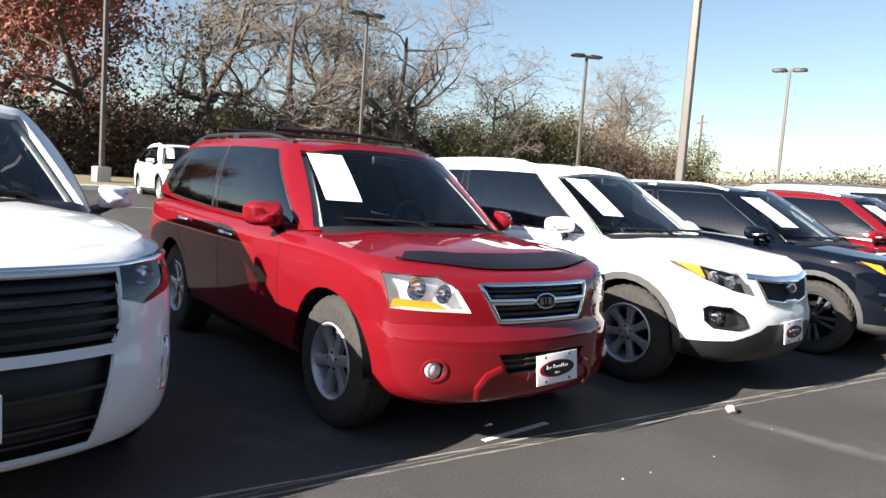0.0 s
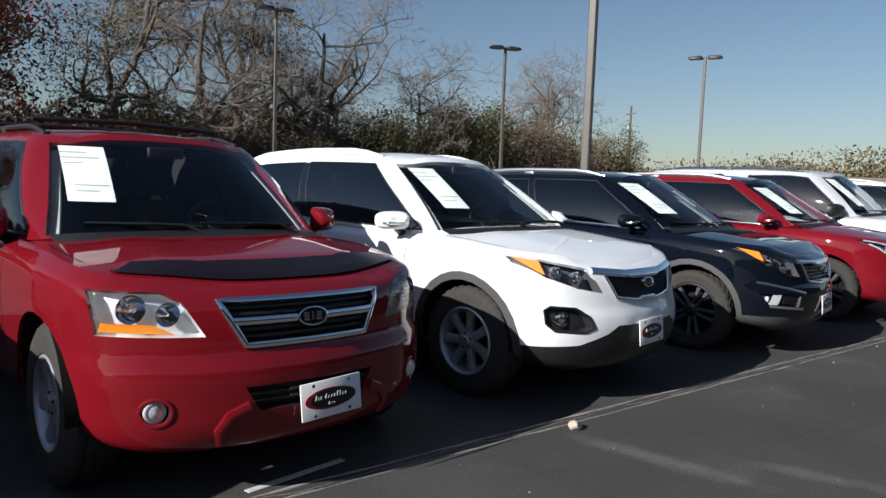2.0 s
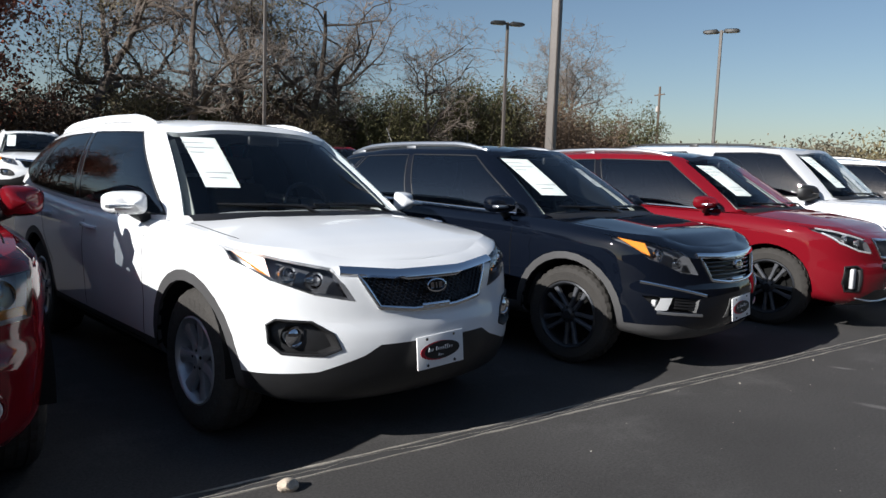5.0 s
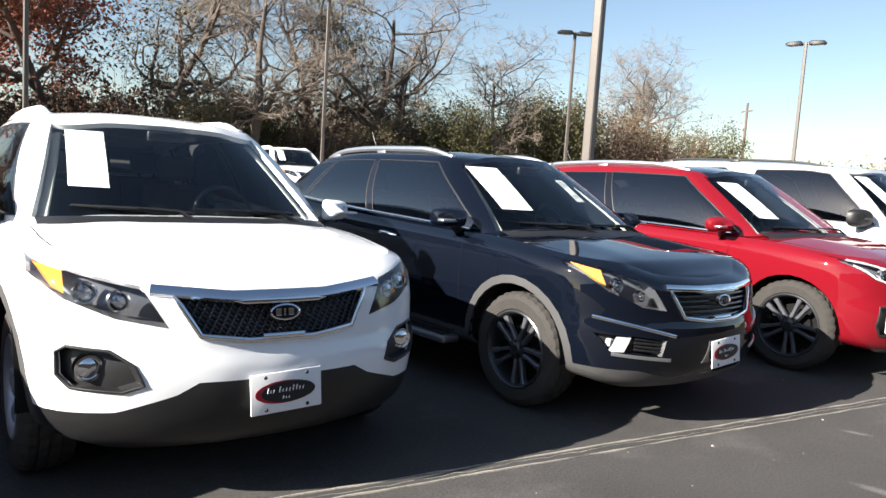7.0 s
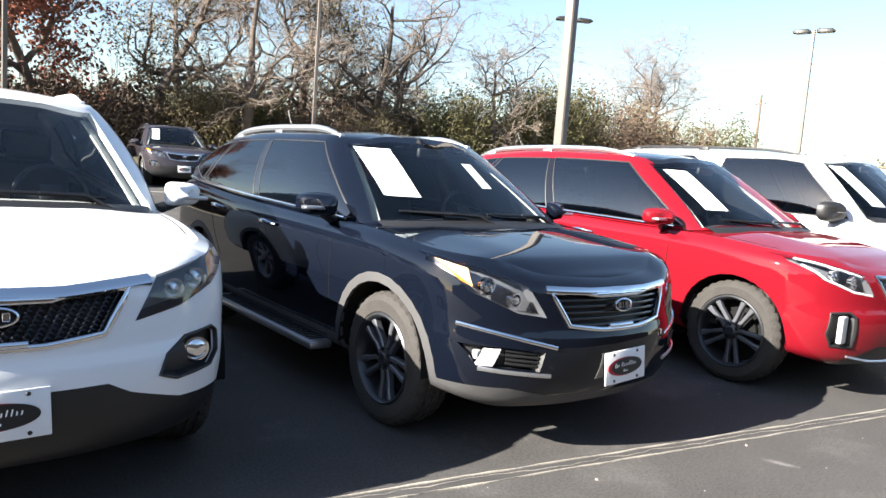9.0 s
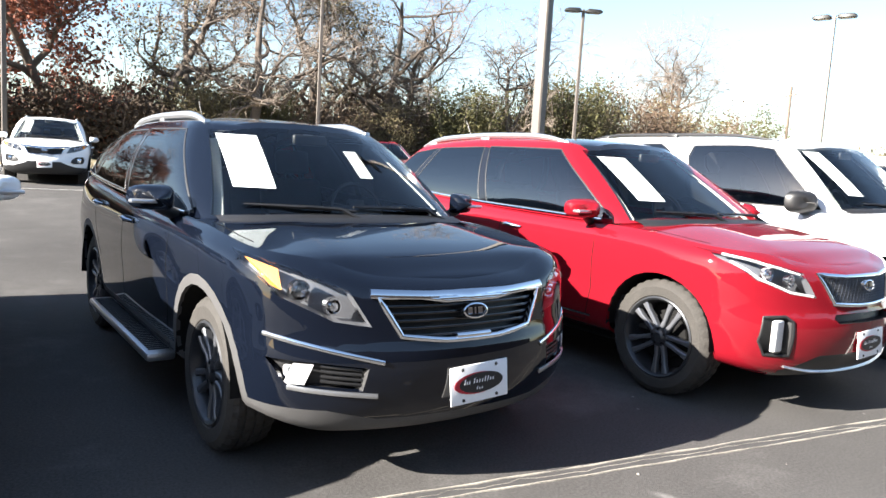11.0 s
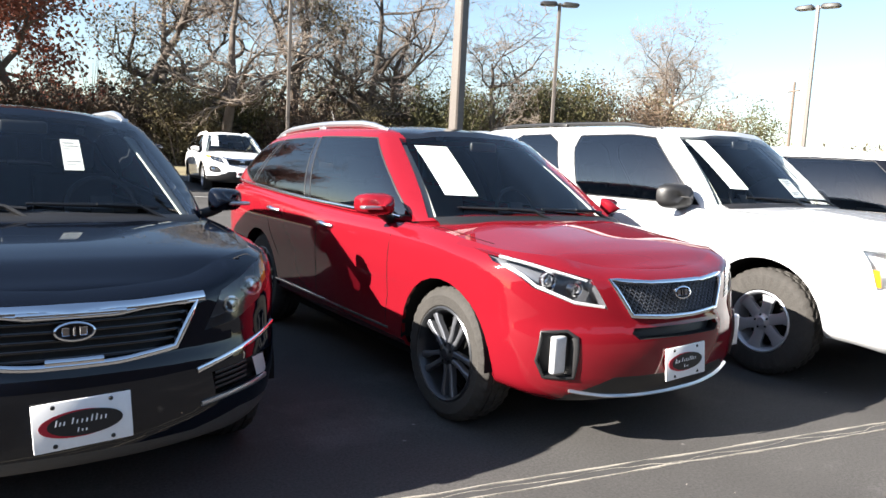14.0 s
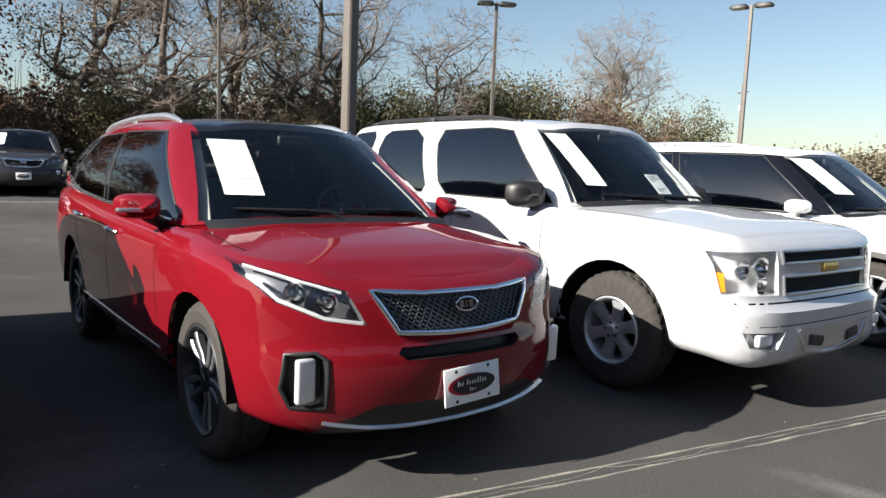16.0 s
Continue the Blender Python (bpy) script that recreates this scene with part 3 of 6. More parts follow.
def build_mirror(c, parent, side, pos):
    """A door mirror with a painted cap, a dark foot and its glass."""
    root = new("door_mirror")
    root.parent = parent
    root.matrix_local = pose(*pos) @ Matrix.Diagonal((side, 1, 1, 1))
    w, h, d = c.get("mirror_size", (0.21, 0.13, 0.11))
    rows = []
    for j in range(9):
        t = j / 8
        sc = math.sqrt(max(0.0, 1 - (1 - t) ** 2.4)) * 0.96 + 0.04
        y = -d * (1 - t)
        ring = []
        for q in range(24):
            a = 2 * math.pi * q / 24
            ca, sa = math.cos(a), math.sin(a)
            e = 0.55
            ring.append((0.11 + math.copysign(abs(ca) ** e, ca) * w / 2 * sc, y + 0.04 * ca, 0.06 + math.copysign(abs(sa) ** e, sa) * h / 2 * sc * (1 - 0.15 * ca)))
        rows.append(ring)
    bm = bmesh.new()
    vs = grid_mesh(bm, rows, True)
    bm.faces.new(vs[0])
    bmesh.ops.recalc_face_normals(bm, faces=bm.faces[:])
    part("mirror_cap", bm, c.get("mirror_paint", c["paint"]), root)
    g = bmesh.new()
    ring = [Vector((p[0] * 0.96 + 0.004, p[1] - 0.012, 0.06 + (p[2] - 0.06) * 0.94)) for p in rows[-1]]
    g.faces.new([g.verts.new(p) for p in ring])
    part("mirror_glass", g, MIRROR, root, smooth=False)
    arm = bmesh.new()
    tube(arm, [(-0.08, 0.05, -0.045), (-0.02, 0.015, -0.03), (0.05, -0.02, 0.0), (0.10, -0.035, 0.02)], [0.035, 0.032, 0.028, 0.02], 10)
    part("mirror_foot", arm, BLACK_PLASTIC, root, "black plastic mirror foot")
    if c.get("mirror_lamp"):
        s = bmesh.new()
        box(s, 0.06, 0.225, -d - 0.002, -d + 0.06, 0.035, 0.055, 0.008)
        part("indicator", s, SATIN, root, "slim clear indicator strip")
    return root


def build_seat(parent, x, y, z):
    seat = new("seat")
    seat.parent = parent
    seat.matrix_local = pose(x, y, z)
    b = box(bmesh.new(), -0.25, 0.25, -0.25, 0.26, 0.0, 0.16, 0.05, 3)
    part("cushion", b, SEAT_CLOTH, seat)
    b = box(bmesh.new(), -0.24, 0.24, 0.0, 0.13, 0.0, 0.60, 0.05, 3)
    for v in b.verts:
        v.co = Matrix.Rotation(radians(-16), 4, "X") @ v.co + Vector((0, 0.2, 0.1))
    part("backrest", b, SEAT_CLOTH, seat)
    b = box(bmesh.new(), -0.13, 0.13, 0.0, 0.09, 0.62, 0.80, 0.035, 3)
    tube(b, [(-0.06, 0.045, 0.56), (-0.06, 0.045, 0.65)], 0.008, 6)
    tube(b, [(0.06, 0.045, 0.56), (0.06, 0.045, 0.65)], 0.008, 6)
    for v in b.verts:
        v.co = Matrix.Rotation(radians(-13), 4, "X") @ v.co + Vector((0, 0.2, 0.1))
    part("headrest", b, SEAT_CLOTH, seat)


def build_plate(parent, skin, x, z, off, lean=0.0, w=0.31, h=0.165):
    """A white dealer plate with a red and black oval and bars for its script."""
    p, n = skin.put((x, z), "front", 1, off)
    root = new("dealer_plate")
    root.parent = parent
    root.matrix_local = pose(p.x, p.y, p.z, -4, lean, 0)
    b = box(bmesh.new(), -w / 2, w / 2, -0.004, 0.004, -h / 2, h / 2, 0.0035, 2)
    part("plate", b, PLATE, root, "white dealer plate")
    for nm, mat, dx, sx, sz, y in (("oval", PLATE_RED, -0.012, 0.125, 0.046, -0.007), ("oval_face", PLATE_BLACK, 0.006, 0.118, 0.043, -0.0085)):
        b = bmesh.new()
        ring = [(dx + sx * math.cos(2 * math.pi * k / 40), 0.0, sz * math.sin(2 * math.pi * k / 40)) for k in range(40)]
        f0 = [b.verts.new((q[0], y, q[2])) for q in ring]
        f1 = [b.verts.new((q[0], -0.003, q[2])) for q in ring]
        b.faces.new(f0)
        for i in range(40):
            b.faces.new((f0[i], f0[(i + 1) % 40], f1[(i + 1) % 40], f1[i]))
        bmesh.ops.recalc_face_normals(b, faces=b.faces[:])
        part(nm, b, mat, root, smooth=False)
    for x0, z0, count, pitch, tall in ((-0.086, 0.001, 3, 0.0125, 0.022), (-0.036, 0.001, 8, 0.0148, 0.022), (-0.020, -0.028, 3, 0.013, 0.014)):
        for i in range(count):
            h_ = tall * (1.0 if i in (0, 4, 5) else 0.62)
            t = box(bmesh.new(), -0.0024, 0.0024, -0.0105, -0.008, 0.0, h_, 0.0008, 1)
            for v in t.verts:
                v.co = Vector((v.co.x + x0 + pitch * i + 0.25 * v.co.z, v.co.y, v.co.z + z0))
            part("script_bar", t, PLATE, root, smooth=False)
    for sx in (-0.09, 0.09):
        for sz in (-0.066, 0.066):
            b = bmesh.new()
            lathe(b, [(0.0, -0.009), (0.006, -0.008), (0.008, -0.004)], 10, "Y")
            for v in b.verts:
                v.co += Vector((sx, 0, sz))
            bmesh.ops.recalc_face_normals(b, faces=b.faces[:])
            part("screw", b, BLACK_PLASTIC, root)


def build_emblem(parent, skin, x, z, w, h, off, mat=None):
    """A plain oval badge: a chrome ring round a dark field."""
    p, n = skin.put((x, z), "front", 1, off)
    root = new("emblem")
    root.parent = parent
    root.matrix_local = pose(p.x, p.y, p.z, -10, 0, 0)
    b = bmesh.new()
    rows = []
    for k in range(36):
        a = 2 * math.pi * k / 36
        c_, s_ = math.cos(a), math.sin(a)
        rows.append([(c_ * (w / 2 - 0.009), -0.004, s_ * (h / 2 - 0.009)), (c_ * (w / 2 - 0.006), -0.014, s_ * (h / 2 - 0.006)), (c_ * (w / 2), -0.012, s_ * (h / 2)), (c_ * w / 2, 0.01, s_ * h / 2)])
    grid_mesh(b, rows + [rows[0]])
    bmesh.ops.recalc_face_normals(b, faces=b.faces[:])
    part("badge_ring", b, CHROME, root, "chrome oval ring")
    b = bmesh.new()
    b.faces.new([b.verts.new((math.cos(2 * math.pi * k / 36) * (w / 2 - 0.006), -0.005, math.sin(2 * math.pi * k / 36) * (h / 2 - 0.006))) for k in range(36)])
    part("badge_field", b, mat or BLACK_GLOSS, root, smooth=False)
    for x0, x1 in ((-0.30, -0.12), (-0.035, 0.035), (0.12, 0.30)):
        b = box(bmesh.new(), x0 * w, x1 * w, -0.011, -0.004, -0.21 * h, 0.21 * h, 0.002, 1)
        part("badge_bar", b, CHROME, root, smooth=False)


def build_car(name, label, c, m, detail=True):
    """A whole car from its numbers, nose at its origin and looking along -y, set at the pose m."""
    root = tagged(new(name), label, c.get("category", "car"), c.get("group", ""))
    low, hood, rim = lower_shell(c)
    cab = Cabin(c)
    up = cab.mesh()
    skin, top_skin, hood_skin = Skin(low), Skin(up), Skin(hood)
    R, y1 = c["tyre"], c["overhang"]
    y2 = y1 + c["wheelbase"]
    arch, az = c["arch"], R + 0.015
    def region(bm, tag, poly, view, accept):
        cut(bm, poly, view, accept, tag)

    # wheel arches
    for y in (y1, y2):
        for s in (1, -1):
            region(low, 1, circle(y, az, arch), "side", lambda f, s=s: f.calc_center_median().x * s > 0.45)
            if c.get("arch_trim"):
                region(low, 2, circle(y, az, arch + c["arch_trim"]), "side", lambda f, s=s: f.calc_center_median().x * s > 0.45)
    # lower cladding along sills and bumpers
    if c.get("cladding"):
        z = c["cladding"]
        for s in (1, -1):
            region(low, 2, [(y1 * 0.55, 0.1), (y2 + 0.9, 0.1), (y2 + 0.9, z), (y1, z), (y1 * 0.55, z * 0.8)], "side", lambda f, s=s: f.calc_center_median().x * s > 0.6)
    # front pieces
    fronts = []
    for i, f in enumerate(c.get("front", [])):
        tag = 10 + i
        polys = [f["poly"]] if f.get("single") else [f["poly"], [(-x, z) for x, z in f["poly"][::-1]]]
        for j, p in enumerate(polys):
            t = tag if j == 0 else tag + 40
            region(low, t, p, "front", lambda fc: fc.normal.y < -0.05 and fc.calc_center_median().y < 1.6)
            fronts.append((f, t, -1 if j else 1))
    # tail lamps
    for s in (1, -1):
        if c.get("tail"):
            region(low, 3 if s > 0 else 4, c["tail"], "side", lambda f, s=s: f.calc_center_median().x * s > 0.4)
    pieces = [(f, t, sd, taken(low, t)) for f, t, sd in fronts]
    clad, tails = taken(low, 2), [taken(low, 3), taken(low, 4)]
    body = taken(low, 0)
    lip(body, 0.02, lambda e: sum(v.co.z for v in e.verts) / 2 < 1.3 and not all(abs(v.co.z - c["cowl_z"]) < 0.0 for v in e.verts))
    part("body", body, c["paint"], root)
    if clad.faces:
        lip(clad, 0.02)
        part("cladding", clad, c.get("cladding_mat", CLADDING), root, "grey plastic cladding")
    else:
        clad.free()
    for t in tails:
        if t.faces:
            part("tail_lamp", t, RED_LENS, root, "red tail lamp")
        else:
            t.free()
    for f, t, sd, bm in pieces:
        if not bm.faces:
            bm.free()
            continue
        kind = f["kind"]
        if kind == "panel":
            part(f.get("name", "panel"), bm, f["mat"], root, f.get("label", ""))
        elif kind == "headlight":
            hl = new("headlight")
            hl.parent = root
            tagged(hl, f.get("label", "clear headlight with bright reflectors"))
            shell = bowl(bm.copy(), (-0.03 * sd, 0.075, -0.005), 0.9)
            part("housing", shell, f.get("mat", BRIGHT), hl)
            lens = bm
            lens.normal_update()
            for v in lens.verts:
                v.co += v.normal * 0.003
            lo_ = part("lens", lens, LENS, hl, "clear plastic lens")
            lo_.visible_shadow = False
            for kind2, x, z, r, depth in f.get("lamps", []):
                p, nn = skin.put((x * sd, z), "front")
                b = bmesh.new()
                if kind2 == "projector":
                    lathe(b, [(0.0, -0.012), (r * 0.5, -0.006), (r * 0.72, 0.012), (r * 0.76, 0.014), (r * 0.8, -0.004), (r, -0.002), (r * 0.98, 0.03)], 24, "Y")
                elif kind2 == "reflector":
                    lathe(b, [(r, -0.01), (r * 0.95, 0.0), (r * 0.7, 0.03), (r * 0.3, 0.042), (r * 0.18, 0.035), (r * 0.16, 0.0), (0.0, -0.004)], 24, "Y")
                else:
                    lathe(b, [(0.0, -0.01), (r * 0.6, -0.006), (r, 0.01), (r, 0.03)], 20, "Y")
                    for v in b.verts:
                        v.co.z *= 0.55
                for v in b.verts:
                    v.co += p + Vector((0, depth, 0))
                bmesh.ops.recalc_face_normals(b, faces=b.faces[:])
                part(kind2, b, AMBER if kind2 == "indicator" else CHROME, hl)
            # amber indicator; on the white crossover a painted red reflection
            if f.get("amber"):
                b = bmesh.new()
                vs = []
                for x, z in f["amber"]:
                    p, nn = skin.put((x * sd, z), "front")
                    vs.append(b.verts.new(p + Vector((-0.004 * sd, 0.014, 0))))
                b.faces.new(vs)
                part("indicator", b, f.get("amber_mat", AMBER), hl, "coloured indicator lens or painted reflection", smooth=False)
        elif kind in ("grille", "intake"):
            gr = new("grille" if kind == "grille" else "air_intake")
            gr.parent = root
            part("backing", bowl(bm, (0, f.get("depth", 0.06), 0), 0.97), BLACK_PLASTIC, gr)
            zs = [p[1] for p in f["poly"]]
            poly = f["poly"] if sd > 0 else [(-x, z) for x, z in f["poly"]]
            x0, x1, z0, z1 = min(p[0] for p in poly), max(p[0] for p in poly), min(zs), max(zs)

            def spans(z):
                cross = []
                for (ax, az_), (bx, bz) in zip(poly, poly[1:] + poly[:1]):
                    if (az_ > z) != (bz > z):
                        cross.append(ax + (bx - ax) * (z - az_) / (bz - az_))
                cross.sort()
                return [(p, q) for p, q in zip(cross[::2], cross[1::2]) if q - p > 0.02]
            for z in f.get("bars", []):
                for p, q in spans(z):
                    b = bmesh.new()
                    n = max(2, int((q - p) / 0.06))
                    strip(b, skin, [(p + (q - p) * i / n, z) for i in range(n + 1)], "front", width=f.get("bar", 0.014), height=0.004, off=f.get("bar_off", -0.02), sink=0.015)
                    part("bar", b, f.get("bar_mat", BLACK_GLOSS), gr)
            if f.get("mesh"):
                # woven mesh: slanting wires both ways
                b = bmesh.new()
                pitch = f["mesh"]
                z = z0
                row = 0
                while z < z1:
                    for p, q in spans(z + 1e-4):
                        x = p + (pitch / 2 if row % 2 else 0)
                        while x < q:
                            o, nn = skin.put((x, z), "front", 1, -0.018)
                            for dx in (-pitch / 2, pitch / 2):
                                e = o + Vector((dx, 0, pitch * 0.45))
                                if inside((e.x, e.z), poly):
                                    tube(b, [o, o.lerp(e, 0.5) + Vector((0, -0.004, 0)), e], 0.0034, 4, False)
                            x += pitch
                    z += pitch * 0.45
                    row += 1
                part("mesh", b, f.get("mesh_mat", BLACK_GLOSS), gr, "black woven mesh", smooth=False)
            if f.get("frame"):
                b = strip(bmesh.new(), skin, poly, "front", width=f["frame"], height=0.012, closed=True, step=0.04, off=0.0)
                part("surround", b, f.get("frame_mat", CHROME), gr, f.get("frame_label", "chrome surround"))
            if f.get("top"):
                b = strip(bmesh.new(), skin, f["top"], "front", width=f["top_w"], height=0.014, step=0.04)
                part("top_bar", b, CHROME, gr, "chrome top bar")
        elif kind == "fog":
            fg = new("fog_lamp")
            fg.parent = root
            part("recess", bowl(bm, (0, 0.05, 0), 0.9), f.get("mat", BLACK_PLASTIC), fg)
            x, z, r = f["lamp"][:3]
            p, nn = skin.put((x * sd, z), "front")
            b = bmesh.new()
            if len(f["lamp"]) == 3:
                lathe(b, [(0.0, -0.012), (r * 0.6, -0.008), (r * 0.85, 0.0), (r * 0.9, -0.006), (r * 1.05, -0.004), (r * 1.06, 0.04)], 28, "Y")
            else:
                h = f["lamp"][3]
                box(b, -r, r, -0.006, 0.03, -h, h, 0.012, 3)
            for v in b.verts:
                v.co += p + Vector((0, f.get("lamp_depth", 0.02), 0))
            bmesh.ops.recalc_face_normals(b, faces=b.faces[:])
            part("lamp", b, f.get("lamp_mat", BRIGHT), fg, "bright lamp reflector")
            if f.get("frame"):
                poly = f["poly"] if sd > 0 else [(-x_, z_) for x_, z_ in f["poly"]]
                b = strip(bmesh.new(), skin, poly, "front", width=f["frame"], height=0.008, closed=True, step=0.03)
                part("surround", b, f.get("frame_mat", BLACK_PLASTIC), fg)
    low.free()
    # bonnet
    lip(hood, 0.015)
    part("bonnet", hood, c["paint"], root)
    # wheel wells and floor
    for y in (y1, y2):
        for s in (1, -1):
            b = bmesh.new()
            x0, x1 = s * (c["width"] / 2 - 0.03), s * 0.45
            rows = [[(x, y + arch * 1.0 * math.cos(a), az + arch * 1.0 * math.sin(a)) for a in [math.pi * (-0.01 + 1.02 * k / 20) for k in range(21)]] for x in (x0, x1)]
            vs = grid_mesh(b, rows)
            b.faces.new(vs[1])
            part("wheel_well", b, WELL, root)
    b = box(bmesh.new(), -c["width"] / 2 + 0.14, c["width"] / 2 - 0.14, y1 + arch + 0.02, y2 - arch - 0.02, c["clearance"], c["clearance"] + 0.12, 0.03)
    box(b, -0.52, 0.52, 0.2, c["length"] - 0.2, c["clearance"] + 0.02, c["clearance"] + 0.16, 0.03)
    for y in (y1, y2):
        tube(b, [(-c["width"] / 2 + 0.2, y, R), (c["width"] / 2 - 0.2, y, R)], 0.05, 8)
    part("underbody", b, WELL, root)
    for y in (y1, y2):
        for s in (1, -1):
            build_wheel(c, root, s * (c["width"] / 2 - 0.168), y, s)
    # glasshouse
    k_a = c.get("pillar_a", 2.40)
    up.normal_update()
    cut(up, cab.screen(k_a, 0.03, c.get("screen_top", 0.93)), "front", lambda f: f.normal.y < -0.2 and f.calc_center_median().y < c["roof_front"] + 0.4, 5)
    wins = c["windows"]
    for i, w in enumerate(wins):
        poly = cab.window(w["at"])
        for s in (1, -1):
            cut(up, poly, "side", lambda f, s=s: f.calc_center_median().x * s > 0.25 and abs(f.normal.x) > 0.3, 20 + i + (0 if s > 0 else 10))
    rearw = [cab.at(8.55 + (11 - 8.55) * i / 5, 0.15) for i in range(6)] + [cab.at(11 - (11 - 8.6) * i / 5, 0.88) for i in range(6)]
    xb, xt = rearw[0].x, rearw[-1].x
    zb_, zt_ = rearw[0].z, rearw[-1].z
    cut(up, [(-xb, zb_), (xb, zb_), (xt, zt_), (-xt, zt_)], "front", lambda f: f.normal.y > 0.3, 6)
    if c.get("black_roof"):
        ys = c["black_roof"]
        cut(up, [(-c["roof_half"] * 0.86, ys[0]), (c["roof_half"] * 0.86, ys[0]), (c["roof_half"] * 0.86, ys[1]), (-c["roof_half"] * 0.86, ys[1])], "top", lambda f: f.normal.z > 0.5, 7)
    posts = []
    for i, quad in enumerate(c.get("pillars", [])):
        poly = cab.window(quad, 5)
        for s in (1, -1):
            tag = 60 + 2 * i + (s > 0)
            posts.append(tag)
            cut(up, poly, "side", lambda f, s=s: f.calc_center_median().x * s > 0.25 and abs(f.normal.x) > 0.3, tag)
    if c.get("floating_roof"):
        # blacked-out pillars between belt and roof
        for s in (1, -1):
            poly = cab.window([(2.3, 0.02), (9.2, 0.02), (9.2, 0.90), (2.35, 0.93)], 12)
            cut(up, poly, "side", lambda f, s=s: f.calc_center_median().x * s > 0.25 and abs(f.normal.x) > 0.25, 8 if s > 0 else 9)
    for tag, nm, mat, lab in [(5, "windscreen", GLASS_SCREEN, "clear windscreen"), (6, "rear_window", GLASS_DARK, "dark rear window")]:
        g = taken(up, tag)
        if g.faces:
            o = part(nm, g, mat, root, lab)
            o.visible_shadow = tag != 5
        else:
            g.free()
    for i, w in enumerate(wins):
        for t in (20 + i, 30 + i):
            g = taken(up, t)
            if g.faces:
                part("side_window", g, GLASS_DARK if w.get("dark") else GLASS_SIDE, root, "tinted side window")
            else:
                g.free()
    for tag, nm, mat in [(7, "sunroof", BLACK_GLOSS), (8, "pillar_panel", BLACK_GLOSS), (9, "pillar_panel", BLACK_GLOSS)] + [(q, "pillar_panel", BLACK_GLOSS) for q in posts]:
        g = taken(up, tag)
        if g.faces:
            part(nm, g, mat, root, "gloss black panel")
        else:
            g.free()
    shell = taken(up, 0)
    up.free()
    lip(shell, 0.03)
    part("roof_shell", shell, c["paint"], root)
    # window trim
    for i, w in enumerate(wins):
        for s in (1, -1):
            poly = cab.window(w["at"])
            b = strip(bmesh.new(), top_skin, poly, "side", s, width=0.012, height=0.003, closed=True, step=0.08, sink=0.008)
            part("window_seal", b, BLACK_PLASTIC, root)
    if c.get("belt_chrome"):
        for s in (1, -1):
            poly = [(p.y, p.z) for p in [cab.at(3.02 + (c["belt_chrome"] - 3.02) * i / 20, 0.035) for i in range(21)]]
            part("belt_moulding", strip(bmesh.new(), top_skin, poly, "side", s, width=0.02, height=0.006, sink=0.006), CHROME, root, "chrome belt moulding")
    # cowl and wipers
    b = bmesh.new()
    pts = [cab.at(2.3 * i / 8, 0.0) for i in range(9)]
    rows = []
    for q in [-8 + i for i in range(17)]:
        p = pts[abs(q)]
        x = math.copysign(p.x, q) if q else 0.0
        rows.append([(x, p.y - 0.10, p.z - 0.035), (x, p.y - 0.05, p.z + 0.0), (x, p.y + 0.02, p.z + 0.018), (x, p.y + 0.05, p.z + 0.0)])
    grid_mesh(b, rows)
    bmesh.ops.recalc_face_normals(b, faces=b.faces[:])
    part("cowl", b, BLACK_PLASTIC, root, "black plastic cowl")
    if detail:
        for x0, x1 in ((0.52, -0.05), (-0.05, -0.60)):
            b = bmesh.new()
            zz = c["cowl_z"]
            a0 = top_skin.put((x0, zz + 0.022), "front", 1, 0.014)[0]
            a1 = top_skin.put((x1, zz + 0.042), "front", 1, 0.014)[0]
            mid = top_skin.put(((x0 + x1) / 2, zz + 0.034), "front", 1, 0.018)[0]
            tube(b, [a0, mid, a1], [0.009, 0.011, 0.006], 6)
            tube(b, [a0 + Vector((0.02, -0.06, -0.05)), a0.lerp(mid, 0.3) + Vector((0, -0.012, 0.005)), mid + Vector((0, -0.008, 0.004))], [0.014, 0.010, 0.008], 6)
            part("wiper", b, BLACK_PLASTIC, root)
    # cabin
    b = bmesh.new()
    zc, yc = c["cowl_z"], c["cowl"]
    prof = [(yc + 0.12, zc - 0.02), (yc + 0.35, zc - 0.005), (yc + 0.62, zc - 0.03), (yc + 0.72, zc - 0.12), (yc + 0.72, zc - 0.35)]
    bw = c["belt_half"] - 0.08
    grid_mesh(b, [[(x * (0.86 if i == 0 else 1.0), y, z - abs(x) * 0.02) for x in [-bw + 2 * bw * k / 8 for k in range(9)]] for i, (y, z) in enumerate(prof)])
    part("dashboard", b, TRIM_CLOTH, root, "dark dashboard")
    b = bmesh.new()
    fl = c["clearance"] + 0.14
    box(b, -bw, bw, yc, c["deck"] - 0.15, fl, fl + 0.03)
    for s in (1, -1):
        box(b, s * (bw + 0.02) - 0.02, s * (bw + 0.02) + 0.02, yc + 0.2, c["deck"] - 0.2, fl, c["cowl_z"] - 0.06)
    part("cabin_floor", b, TRIM_CLOTH, root)
    if detail:
        zs = fl + 0.16
        ys = yc + 1.45
        for x in (-0.38, 0.38):
            build_seat(root, x, ys, zs)
        for x in (-0.42, 0.0, 0.42):
            build_seat(root, x, ys + 0.95, zs + 0.02)
        b = bmesh.new()
        rows = []
        for k in range(24):
            a = 2 * math.pi * k / 24
            o = Vector((0.38 + 0.18 * math.cos(a), 0, 0.18 * math.sin(a)))
            rows.append([o + (Vector((math.cos(a), 0, math.sin(a))) * math.cos(q) + Vector((0, 1, 0)) * math.sin(q)) * 0.015 for q in [2 * math.pi * j / 6 for j in range(6)]])
        grid_mesh(b, rows + [rows[0]], True)
        box(b, 0.20, 0.56, -0.012, 0.012, -0.03, 0.03, 0.008)
